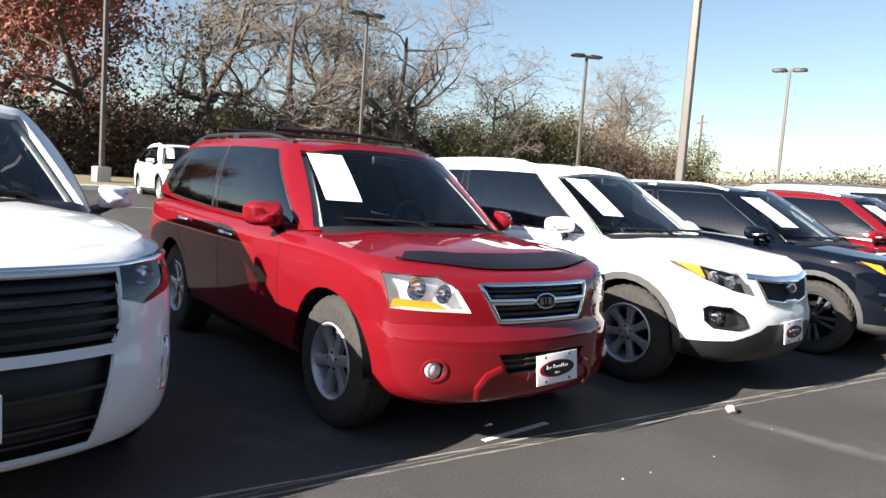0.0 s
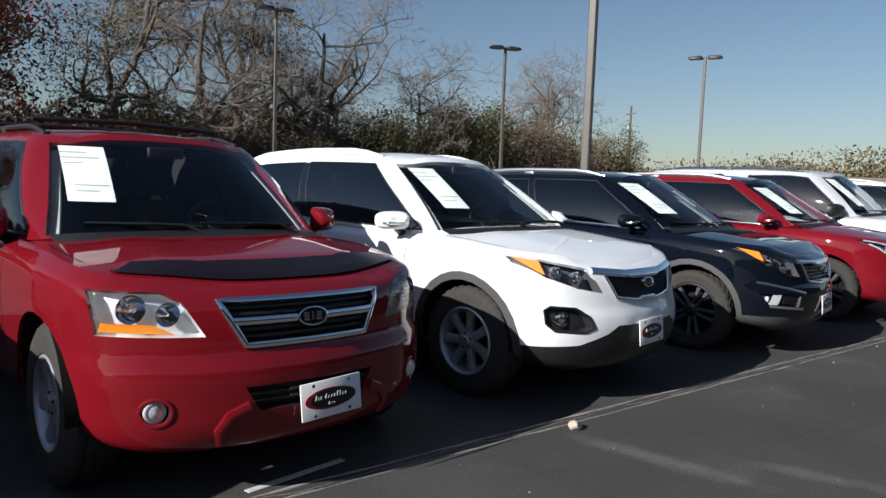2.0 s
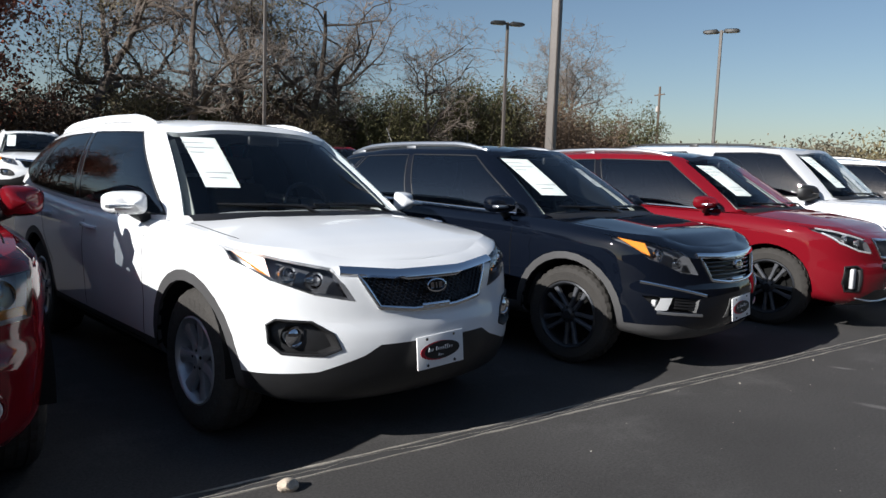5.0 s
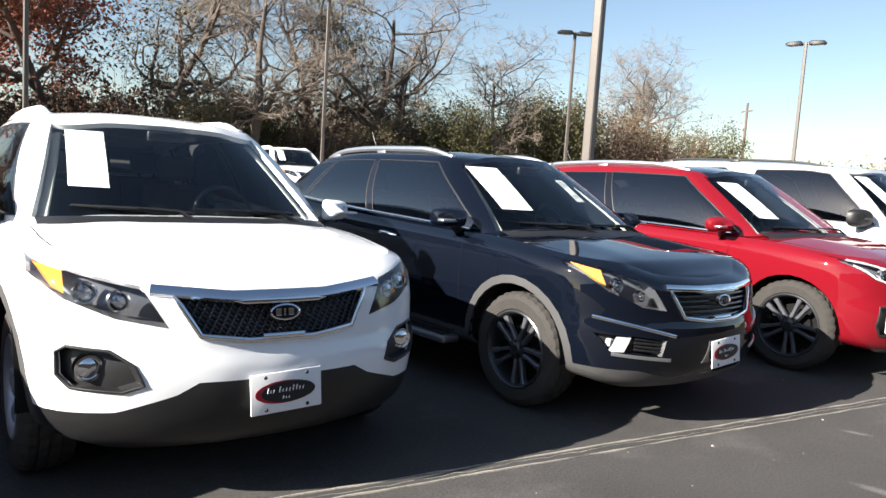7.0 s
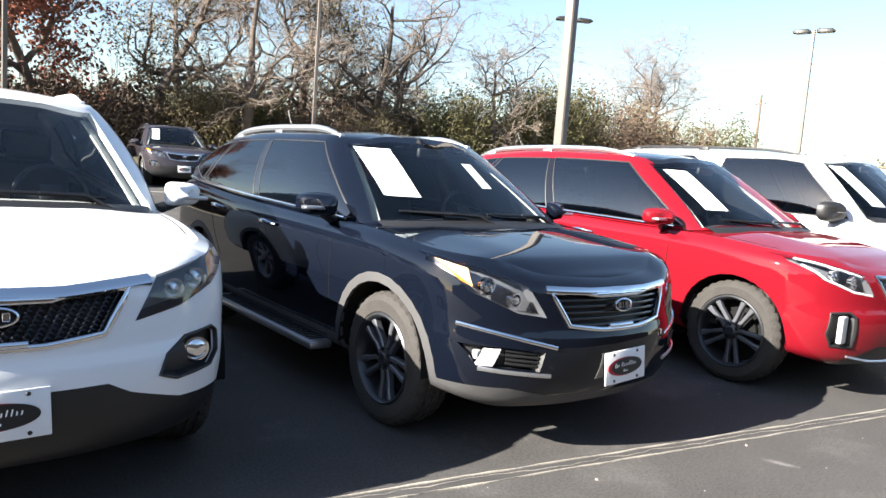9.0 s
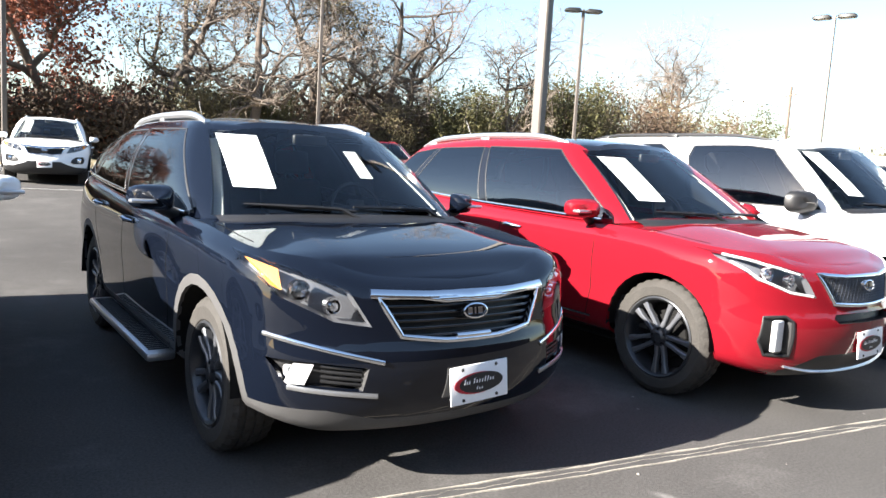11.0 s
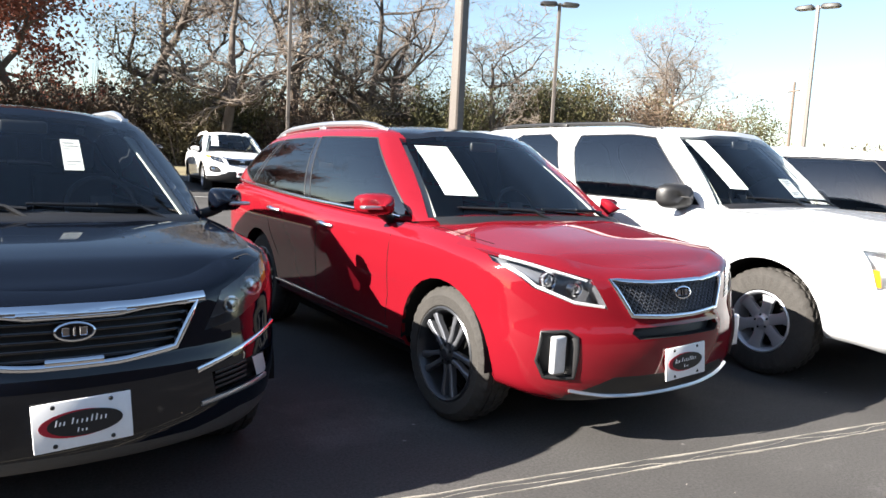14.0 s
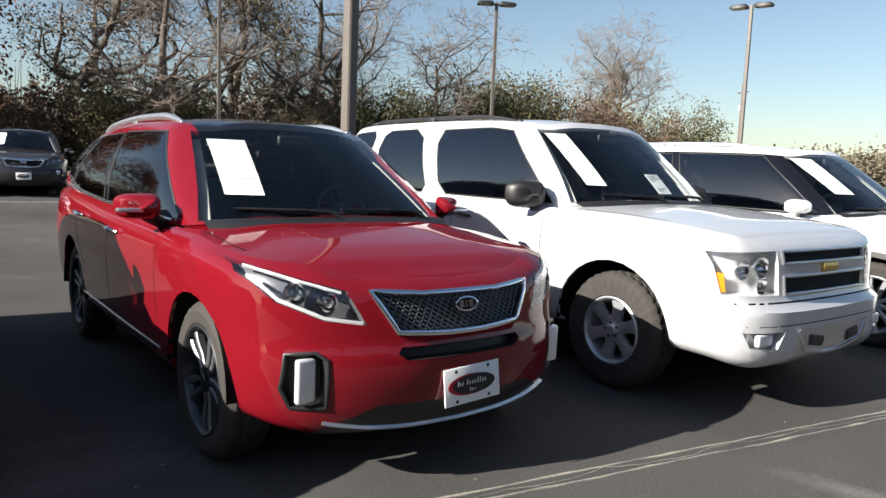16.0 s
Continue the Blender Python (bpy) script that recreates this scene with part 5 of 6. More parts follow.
BLACK_SUV = spec(
    length=4.44, width=1.855, wheelbase=2.64, overhang=0.89, tyre=0.36, rim_radius=0.24, paint=PAINT_BLACK, arch_trim=0.05, cladding=0.40,
    rim=[("x", 0, 0.885), ("x", 0.45, 0.905), ("x", 0.70, 0.965), ("y", 0.55, 0.99), ("y", 1.1, 1.03), ("y", 2.5, 1.07), ("y", 4.0, 1.13)],
    hood=[(0, 0.885), (0.2, 0.95), (0.6, 1.02), (1.0, 1.06), (1.6, 1.075)],
    cowl=1.00, cowl_z=1.07, roof_front=1.82, deck=4.36, roof_rear=3.95, belt_half=0.852, roof_half=0.615,
    belt=[(1.0, 1.02), (1.5, 1.04), (2.5, 1.065), (3.4, 1.10), (4.4, 1.16)],
    roof_edge=[(1.8, 1.52), (2.2, 1.55), (2.9, 1.55), (3.5, 1.52), (4.1, 1.45)], roof_mid=[(1.8, 1.555), (2.3, 1.60), (3.0, 1.60), (3.6, 1.57), (4.1, 1.49)],
    doors=[1.40, 2.38, 3.30], tail=[(4.15, 0.86), (4.5, 0.84), (4.5, 1.10), (4.22, 1.08)], belt_chrome=8.0, handle=CHROME, mirror_lamp=True,
    # second, small sheet imitates a pale patch of light in the windscreen
    rails=(2.05, 3.8, SATIN, 0.026), alloy=ALLOY_DARK, spoke_paint=MACHINED, spokes=(5, True), spoke_width=0.016, plate=(0.02, 0.462, 0.012, -3), emblem=(0.0, 0.765, 0.13, 0.068, 0.012), papers=[(-0.60, -0.40, 0.28, 0.84, 0.06), (0.14, 0.23, 0.42, 0.72, 0.01)],
    front=[
        dict(kind="headlight", poly=[(0.46, 0.715), (0.60, 0.735), (0.78, 0.825), (0.865, 0.94), (0.845, 0.975), (0.70, 0.925), (0.54, 0.855)], mat=LAMP_GREY, label="swept clear headlight with amber outer corner",
             lamps=[("projector", 0.70, 0.845, 0.045, 0.03), ("projector", 0.59, 0.79, 0.036, 0.025)], amber=[(0.765, 0.845), (0.80, 0.865), (0.84, 0.955), (0.765, 0.925)]),
        dict(kind="grille", single=True, poly=[(-0.34, 0.675), (-0.14, 0.65), (0.14, 0.65), (0.34, 0.675), (0.43, 0.83), (0.28, 0.835), (0.14, 0.815), (-0.14, 0.815), (-0.28, 0.835), (-0.43, 0.83)],
             bars=[0.675, 0.705, 0.735, 0.765, 0.795], bar=0.012, frame=0.024, depth=0.06, top=[(-0.46, 0.845), (-0.2, 0.835), (0.2, 0.835), (0.46, 0.845)], top_w=0.042),
        dict(kind="fog", poly=[(0.50, 0.46), (0.76, 0.48), (0.82, 0.58), (0.66, 0.575), (0.48, 0.555)], lamp=(0.735, 0.526, 0.022, 0.024), lamp_depth=0.045, mat=BLACK_PLASTIC),
        dict(kind="panel", single=True, name="lower_bumper", poly=[(-0.90, 0.1), (0.90, 0.1), (0.90, 0.38), (0.62, 0.375), (0.42, 0.33), (-0.42, 0.33), (-0.62, 0.375), (-0.90, 0.38)], mat=CLADDING, label="grey plastic lower bumper"),
    ], extras=[running_boards, brow_chrome, fog_slats, nose_tabs, antenna], tabs=(0.664, 0.824),
)

RED_SUV = spec(
    paint=PAINT_CRIMSON, rails=(2.15, 4.1, SATIN, 0.026), alloy=ALLOY_DARK, spoke_paint=MACHINED, spokes=(5, True), spoke_width=0.017, rim_radius=0.255, belt_chrome=8.2, handle=CHROME, mirror_lamp=True,
    black_roof=(1.75, 3.6), plate=(0.02, 0.455, 0.012, -3), emblem=(0.0, 0.80, 0.125, 0.066, 0.012), papers=[(-0.60, -0.41, 0.24, 0.80, 0.07)],
    front=[
        dict(kind="headlight", poly=[(0.46, 0.735), (0.62, 0.755), (0.78, 0.825), (0.87, 0.93), (0.86, 0.975), (0.70, 0.925), (0.53, 0.875)], mat=LAMP_GREY, label="swept clear headlight with projector lamps",
             lamps=[("projector", 0.70, 0.855, 0.046, 0.03), ("projector", 0.59, 0.825, 0.040, 0.025)]),
        dict(kind="grille", single=True, poly=[(-0.33, 0.70), (-0.10, 0.685), (0.10, 0.685), (0.33, 0.70), (0.435, 0.87), (0.2, 0.855), (-0.2, 0.855), (-0.435, 0.87)], mesh=0.036, mesh_mat=MACHINED, frame=0.024, depth=0.05),
        dict(kind="fog", poly=[(0.62, 0.40), (0.74, 0.40), (0.775, 0.48), (0.76, 0.62), (0.66, 0.63), (0.62, 0.60)], lamp=(0.695, 0.515, 0.042, 0.092), lamp_depth=-0.002, mat=BLACK_PLASTIC, frame=0.016),
        dict(kind="intake", single=True, poly=[(-0.30, 0.585), (0.30, 0.585), (0.34, 0.615), (0.32, 0.64), (-0.32, 0.64), (-0.34, 0.615)], depth=0.05),
        dict(kind="panel", single=True, name="lower_bumper", poly=[(-0.62, 0.1), (0.62, 0.1), (0.62, 0.30), (0.42, 0.40), (-0.42, 0.40), (-0.62, 0.30)], mat=BLACK_PLASTIC, label="black plastic lower bumper"),
    ], extras=[chrome_lip, door_chrome, lamp_strips, antenna],
)

BIG_WHITE = spec(pillars=[],
    length=5.13, width=2.005, wheelbase=2.946, overhang=0.99, tyre=0.385, rim_radius=0.22, arch=0.45, clearance=0.28, nose_plan=NOSE_BLUFF, paint=PAINT_PEARL, edge=0.06, bulge=0.0,
    rim=[("x", 0, 1.04), ("x", 0.45, 1.045), ("x", 0.80, 1.06), ("y", 0.55, 1.11), ("y", 1.1, 1.14), ("y", 2.5, 1.15), ("y", 4.6, 1.15)],
    sill=[("x", 0, 0.30), ("x", 0.6, 0.30), ("y", 0.5, 0.36), ("y", 1.5, 0.36), ("y", 3.9, 0.38)],
    front_profile=[(0.25, 0.10), (0.32, 0.04), (0.45, 0.0), (0.64, 0.0), (0.68, 0.05), (0.72, 0.065), (0.9, 0.08), (1.0, 0.10), (1.1, 0.15)],
    side_profile=[(0.25, 0.10), (0.38, 0.05), (0.55, 0.015), (0.85, 0.0), (1.0, 0.012), (1.1, 0.03), (1.25, 0.06)],
    hood=[(0, 1.05), (0.2, 1.10), (0.6, 1.15), (1.1, 1.19), (1.8, 1.20)],
    cowl=1.28, cowl_z=1.20, roof_front=1.98, deck=5.05, roof_rear=4.86, belt_half=0.915, roof_half=0.72,
    belt=[(1.0, 1.13), (1.5, 1.14), (2.5, 1.145), (5.1, 1.15)],
    roof_edge=[(1.8, 1.72), (2.3, 1.78), (3.2, 1.80), (4.3, 1.79), (4.95, 1.74)], roof_mid=[(1.8, 1.76), (2.4, 1.83), (3.2, 1.85), (4.3, 1.84), (4.95, 1.78)],
    doors=[1.62, 2.66, 3.52], tail=[(4.92, 0.85), (5.2, 0.85), (5.2, 1.35), (4.95, 1.35)], mirror_paint=BLACK_PLASTIC, mirror_size=(0.26, 0.20, 0.13),
    windows=[{"at": [(2.80, 0.05), (4.78, 0.05), (4.90, 0.20), (4.88, 0.70), (4.74, 0.88), (3.60, 0.91), (3.10, 0.88), (2.88, 0.40)]},
             {"at": [(5.3, 0.05), (6.15, 0.05), (6.35, 0.20), (6.55, 0.62), (6.48, 0.82), (6.30, 0.89), (5.50, 0.90), (5.28, 0.78), (5.20, 0.15)], "dark": True},
             {"at": [(6.95, 0.06), (8.0, 0.06), (8.05, 0.2), (8.0, 0.80), (7.9, 0.90), (6.95, 0.90), (6.82, 0.80), (6.82, 0.18)], "dark": True}],
    rails=(2.3, 4.6, BLACK_PLASTIC, 0.016), alloy=ALLOY, spokes=(6, False), spoke_width=0.046, emblem=None, papers=[(-0.64, -0.49, 0.2, 0.84, 0.02), (-0.02, 0.16, 0.12, 0.36, 0.0)], handle=BLACK_PLASTIC,
    front=[
        dict(kind="headlight", poly=[(0.55, 0.735), (0.895, 0.735), (0.925, 0.98), (0.56, 0.99)], mat=BRIGHT, label="square clear headlight with amber corner",
             lamps=[("reflector", 0.66, 0.90, 0.07, 0.035), ("reflector", 0.66, 0.79, 0.055, 0.035), ("reflector", 0.79, 0.88, 0.06, 0.035)], amber=[(0.875, 0.75), (0.892, 0.75), (0.905, 0.86), (0.885, 0.86)]),
        dict(kind="grille", single=True, poly=[(-0.50, 0.735), (0.50, 0.735), (0.51, 0.84), (-0.51, 0.84)], mesh=0.03, mesh_mat=BLACK_PLASTIC, frame=0.02, frame_mat=SATIN, depth=0.06),
        dict(kind="grille", single=True, poly=[(-0.51, 0.915), (0.51, 0.915), (0.52, 0.985), (-0.52, 0.985)], mesh=0.03, mesh_mat=BLACK_PLASTIC, frame=0.02, frame_mat=SATIN, depth=0.06),
        dict(kind="fog", poly=[(0.62, 0.43), (0.80, 0.44), (0.84, 0.53), (0.56, 0.53)], lamp=(0.70, 0.485, 0.075, 0.036), lamp_depth=0.012, mat=SATIN),
        dict(kind="panel", single=True, name="skid_panel", poly=[(-0.50, 0.1), (0.50, 0.1), (0.44, 0.53), (-0.44, 0.53)], mat=SATIN, label="silver skid panel"),
    ],
    extras=[bumper_seam, lambda root, c, skin, h, t, cab: part("badge", strip(bmesh.new(), skin, [(-0.09, 0.878), (0.09, 0.878)], "front", width=0.06, height=0.02), GOLD, root, "plain gold badge")],
)
GOLD = material("gold_badge", (0.55, 0.36, 0.08), 0.3, 0.8)

FLOAT_WHITE = spec(pillars=[],
    length=5.0, width=2.0, wheelbase=2.86, overhang=0.96, paint=PAINT_WHITE, rim_radius=0.25, belt_half=0.925, roof_half=0.70, cowl_z=1.13, arch_trim=0.05, cladding=0.42,
    rim=[("x", 0, 1.0), ("x", 0.45, 1.0), ("x", 0.75, 1.02), ("y", 0.55, 1.05), ("y", 1.1, 1.08), ("y", 2.5, 1.10), ("y", 4.5, 1.12)],
    hood=[(0, 1.01), (0.2, 1.06), (0.6, 1.11), (1.0, 1.13), (1.6, 1.14)], cowl=1.15, roof_front=1.95, deck=4.92, roof_rear=4.6,
    belt=[(1.0, 1.08), (2.5, 1.09), (5.0, 1.12)], roof_edge=[(1.8, 1.66), (2.3, 1.71), (3.2, 1.73), (4.3, 1.71), (4.7, 1.68)], roof_mid=[(1.8, 1.70), (2.4, 1.76), (3.2, 1.79), (4.3, 1.76), (4.7, 1.71)],
    floating_roof=True, doors=[1.5, 2.6, 3.6], tail=None, rails=(2.2, 4.5, SATIN, 0.018), alloy=ALLOY, papers=[(-0.62, -0.40, 0.3, 0.85, 0.02)],
    front=[dict(kind="headlight", poly=[(0.52, 0.80), (0.86, 0.82), (0.90, 0.97), (0.55, 0.95)], lamps=[("projector", 0.70, 0.88, 0.05, 0.03)]),
           dict(kind="grille", single=True, poly=[(-0.46, 0.66), (0.46, 0.66), (0.48, 0.94), (-0.48, 0.94)], bars=[0.72, 0.80, 0.88], bar=0.03, bar_mat=CHROME, frame=0.02)], handle=CHROME,
)

EDGE_WHITE = spec(
    length=4.68, width=1.93, wheelbase=2.82, overhang=0.98, paint=PAINT_WHITE, rim_radius=0.25, belt_half=0.885, roof_half=0.67, cowl=1.08, cowl_z=1.17, roof_front=1.92, belt=[(1.0, 1.09), (1.5, 1.10), (2.5, 1.11), (3.6, 1.14), (4.6, 1.18)], roof_edge=[(1.8, 1.62), (2.2, 1.655), (2.9, 1.665), (3.6, 1.63), (4.3, 1.56)], roof_mid=[(1.8, 1.66), (2.3, 1.71), (3.0, 1.715), (3.8, 1.67), (4.3, 1.60)],
    rim=[("x", 0, 1.035), ("x", 0.45, 1.035), ("x", 0.75, 1.05), ("y", 0.55, 1.07), ("y", 1.1, 1.10), ("y", 2.5, 1.12), ("y", 4.2, 1.15)],
    hood=[(0, 1.045), (0.2, 1.10), (0.6, 1.15), (1.0, 1.17), (1.6, 1.18)], tail=None,
    plate=(0.0, 0.50, 0.012, 0), belt_chrome=8.0, handle=CHROME, bulge=0.014,
    front=[
        # red outer corner: a reflection put in as a coloured patch
        dict(kind="headlight", poly=[(0.60, 0.855), (0.70, 0.825), (0.90, 0.875), (0.94, 1.01), (0.88, 1.025), (0.61, 0.985)], mat=LAMP_GREY, label="clear headlight with red outer corner", lamps=[("projector", 0.72, 0.925, 0.045, 0.03)],
             amber=[(0.84, 0.885), (0.89, 0.895), (0.92, 1.0), (0.85, 1.0)], amber_mat=RED_LENS),
        dict(kind="grille", single=True, poly=[(-0.56, 0.695), (0.56, 0.695), (0.595, 0.775), (0.59, 0.960), (-0.59, 0.960), (-0.595, 0.775)], bars=[0.725, 0.775, 0.825, 0.875, 0.925], bar=0.026, bar_mat=BLACK_PLASTIC, depth=0.06, top=[(-0.92, 1.000), (-0.6, 0.980), (0.6, 0.980), (0.92, 1.000)], top_w=0.022),
        dict(kind="intake", single=True, poly=[(-0.48, 0.30), (0.48, 0.30), (0.56, 0.655), (-0.56, 0.655)], bars=[0.36, 0.42, 0.54], depth=0.06),
        dict(kind="fog", poly=[(0.77, 0.46), (0.81, 0.45), (0.835, 0.66), (0.795, 0.67)], lamp=(0.80, 0.56, 0.013, 0.085), lamp_depth=0.0, mat=SATIN, frame=0.01, frame_mat=CHROME),
    ],
)

# ---- ground ----
def rise(y):
    """The lot is level along the row of cars and climbs gently behind it."""
    return 0.0 if y < 8 else 0.03 * (y - 8) - 0.03 * max(0.0, y - 30)


bm = bmesh.new()
ys = [-700, -120, -40, -12, -6, -2, 0, 2, 4, 6, 7, 8, 9, 12, 16, 20, 24, 28, 32, 40, 60, 120, 300, 900]
xs = [-700, -120, -40, -15, -5, 0, 5, 10, 15, 20, 30, 45, 70, 130, 300, 900]
grid_mesh(bm, [[(x, y, rise(y)) for x in xs] for y in ys])
bmesh.ops.recalc_face_normals(bm, faces=bm.faces[:])
ground = part("ground", bm, ASPHALT, None, "", sharp=60)
tagged(ground, "grey worn asphalt car lot with stains", "ground", kind="structure")
if sum(p.normal.z for p in ground.data.polygons) < 0:
    ground.data.flip_normals()

# ---- the row of cars ----
def parked(x, y, turn):
    return pose(x, y, 0, 0, 0, turn)


FI = 8.0
build_car("suv", "red older SUV with dark bonnet guard", OLD_RED, parked(2.78, 2.78, 1.5))
build_car("suv", "white SUV with grey cladding and amber headlights", WHITE_SUV, parked(5.33, 2.79, 5.5))
build_car("suv", "blue-black compact SUV with silver side steps", BLACK_SUV, parked(8.03, 2.76, FI))
build_car("suv", "crimson SUV with mesh grille and chrome trim", RED_SUV, parked(10.80, 2.78, FI))
build_car("large_suv", "large pearl white SUV with black roof rails", BIG_WHITE, parked(13.48, 2.80, FI))
build_car("large_suv", "white SUV with blacked-out pillars and flat roof", FLOAT_WHITE, parked(16.5, 2.9, FI))
build_car("crossover", "white crossover with wide black grille", EDGE_WHITE, parked(0.09, 2.78, 6.0))

# ---- lamp posts ----
def lamp_post(x, y, height, size, heads, turn=0.0, base=0.0, base_w=0.45):
    root = tagged(new("street_lamp"), "tall square bronze steel lot light post", "street lamp", "lot lamps")
    b = bmesh.new()
    rows = []
    for z, s in ((0.0, size), (height * 0.5, size * 0.93), (height, size * 0.85)):
        h, e = s / 2, s * 0.12
        rows.append([(h - e, -h, z), (h, -h + e, z), (h, h - e, z), (h - e, h, z), (-h + e, h, z), (-h, h - e, z), (-h, -h + e, z), (-h + e, -h, z)])
    vs = grid_mesh(b, rows, True)
    b.faces.new(vs[-1])
    bmesh.ops.recalc_face_normals(b, faces=b.faces[:])
    for v in b.verts:
        v.co.z += base
    part("post", b, POLE_STEEL, root)
    b = box(bmesh.new(), -size, size, -size, size, base, base + 0.03, 0.006)
    part("foot_plate", b, POLE_STEEL, root)
    if base:
        b = box(bmesh.new(), -base_w / 2, base_w / 2, -base_w / 2, base_w / 2, -0.2, base, 0.02)
        part("concrete_base", b, CONCRETE, root, "square pale concrete base")
    for a in heads:
        head = new("lamp_head")
        head.parent = root
        head.matrix_local = pose(0, 0, base + height, 0, 0, a)
        b = box(bmesh.new(), 0.0, 0.30, -0.03, 0.03, -0.10, -0.04, 0.008)
        part("arm", b, POLE_STEEL, head)
        b = bmesh.new()
        rows = []
        for x_, hw, z0, z1 in ((0.12, 0.15, -0.09, 0.0), (0.18, 0.19, -0.10, 0.04), (0.62, 0.19, -0.10, 0.02), (0.70, 0.15, -0.08, -0.01)):
            rows.append([(x_, -hw, z0), (x_, -hw, z1 - 0.03), (x_, -hw * 0.7, z1), (x_, hw * 0.7, z1), (x_, hw, z1 - 0.03), (x_, hw, z0)])
        vs = grid_mesh(b, rows, True)
        b.faces.new(vs[0])
        b.faces.new(vs[-1])
        bmesh.ops.recalc_face_normals(b, faces=b.faces[:])
        part("housing", b, HEAD_STEEL, head)
        b = box(bmesh.new(), 0.20, 0.61, -0.15, 0.15, -0.112, -0.098, 0.004)
        part("lens", b, LENS_GREY, head, "flat glass lens")
    root.matrix_world = pose(x, y, rise(y), 0, 0, turn)
    return root


LENS_GREY = material("lamp_glass", (0.30, 0.31, 0.32), 0.2, coat=0.5)
lamp_post(12.87, 9.46, 8.2, 0.17, (0, 180), 20)
lamp_post(23.82, 22.93, 6.35, 0.13, (0, 180), -22, 0.6)
lamp_post(30.54, 17.40, 6.45, 0.13, (0, 180), -68, 0.6)
lamp_post(14.85, 26.6, 6.85, 0.13, (0, 180), -10, 0.6)

# ---- trees ----
def grow(rng, height, spread, lean=0.0, levels=5, kids=(7, 6, 6, 5, 3)):
    """Limbs of a tree as (points, radii, level), by branching from the trunk."""
    limbs = []

    def limb(p, d, length, radius, level):
        n = (8, 8, 7, 5, 3, 2)[level]
        pts, rad = [p.copy()], [radius]
        wob = (0.16, 0.38, 0.46, 0.48, 0.46, 0.40)[level]
        for i in range(n):
            d = d + Vector((rng.gauss(0, wob), rng.gauss(0, wob), rng.gauss(0, wob * 0.7) + (0.05 if level else 0.12)))
            d.normalize()
            p = p + d * (length / n)
            pts.append(p.copy())
            rad.append(radius * (1 - 0.72 * (i + 1) / n))
        limbs.append((pts, rad, level))
        if level >= levels:
            return
        for j in range(kids[level]):
            f = rng.uniform(0.28 if level == 0 else 0.2, 1.0)
            k = min(n - 1, int(f * n))
            o = pts[k].lerp(pts[k + 1], f * n - k) if k + 1 <= n else pts[-1]
            a = rng.uniform(0, 2 * math.pi)
            out = Vector((math.cos(a), math.sin(a), 0))
            dd = (pts[k + 1] - pts[k]).normalized()
            out = (out - dd * out.dot(dd)).normalized()
            open_ = (rng.uniform(0.7, 1.7) * spread) if level == 0 else rng.uniform(0.6, 1.5)
            limb(o, (dd + out * open_).normalized(), length * rng.uniform(0.42, 0.66) * (1.0 if level else 0.95), max(rad[k] * rng.uniform(0.52, 0.76), 0.011), level + 1)
    limb(Vector((0, 0, -0.3)), Vector((lean, 0, 1)).normalized(), height * 0.72, height * 0.019 + 0.04, 0)
    return limbs


def limb_mesh(name, limbs, mat, parent, thin=1.0):
    verts, faces = [], []
    for pts, rad, level in limbs:
        n = (10, 7, 5, 3, 3, 3)[level]
        base = len(verts)
        for i, p in enumerate(pts):
            d = (pts[min(i + 1, len(pts) - 1)] - pts[max(i - 1, 0)]).normalized()
            a = d.cross(Vector((0.3, 0.2, 1)) if abs(d.z) < 0.9 else Vector((1, 0.1, 0))).normalized()
            b = a.cross(d)
            for k in range(n):
                q = 2 * math.pi * k / n
                verts.append(p + (a * math.cos(q) + b * math.sin(q)) * rad[i] * thin)
        for i in range(len(pts) - 1):
            for k in range(n):
                k2 = (k + 1) % n
                o = base + i * n
                faces.append((o + k, o + k2, o + n + k2, o + n + k))
    me = bpy.data.meshes.new(name)
    me.from_pydata(verts, [], faces)
    me.materials.append(mat)
    me.shade_smooth()
    ob = new(name, me)
    ob.parent = parent
    return ob


def leaf_mesh(name, spots, size, rng, mat, parent):
    """Many small bent leaves, each a pair of triangles, turned every way."""
    verts, faces = [], []
    for p in spots:
        s = size * rng.uniform(0.55, 1.3)
        u = Vector((rng.gauss(0, 1), rng.gauss(0, 1), rng.gauss(0, 0.8))).normalized()
        w = u.cross(Vector((rng.gauss(0, 1), rng.gauss(0, 1), rng.gauss(0, 1)))).normalized()
        b = len(verts)
        nn = u.cross(w) * s * 0.18
        verts += [p - u * s, p + w * s * 0.55 + nn, p + u * s, p - w * s * 0.55 + nn]
        faces.append((b, b + 1, b + 2, b + 3))
    me = bpy.data.meshes.new(name)
    me.from_pydata(verts, [], faces)
    me.materials.append(mat)
    ob = new(name, me)
    ob.parent = parent
    return ob


def tree(label, seed, height, spread, leaves=0, leaf_mat=None, leaf_size=0.09, lean=0.0, kids=(7, 5, 5, 3, 2), droop=0.35):
    rng = random.Random(seed)
    root = tagged(new("tree"), label, "tree", "trees behind the lot")
    limbs = grow(rng, height, spread, lean, 5, kids)
    limb_mesh("trunk", [q for q in limbs if q[2] <= 2], BARK, root)
    tagged(limb_mesh("crown", [q for q in limbs if q[2] > 2], TWIG, root), "bare branching twigs")
    if leaves:
        tips = [q[0] for q in limbs if q[2] >= 4]
        spots = []
        for _ in range(leaves):
            q = rng.choice(tips)
            p = q[rng.randrange(1, len(q))]
            spots.append(p + Vector((rng.gauss(0, droop), rng.gauss(0, droop), rng.gauss(0, droop))))
        leaf_mesh("leaves", spots, leaf_size, rng, leaf_mat, root)
    return root


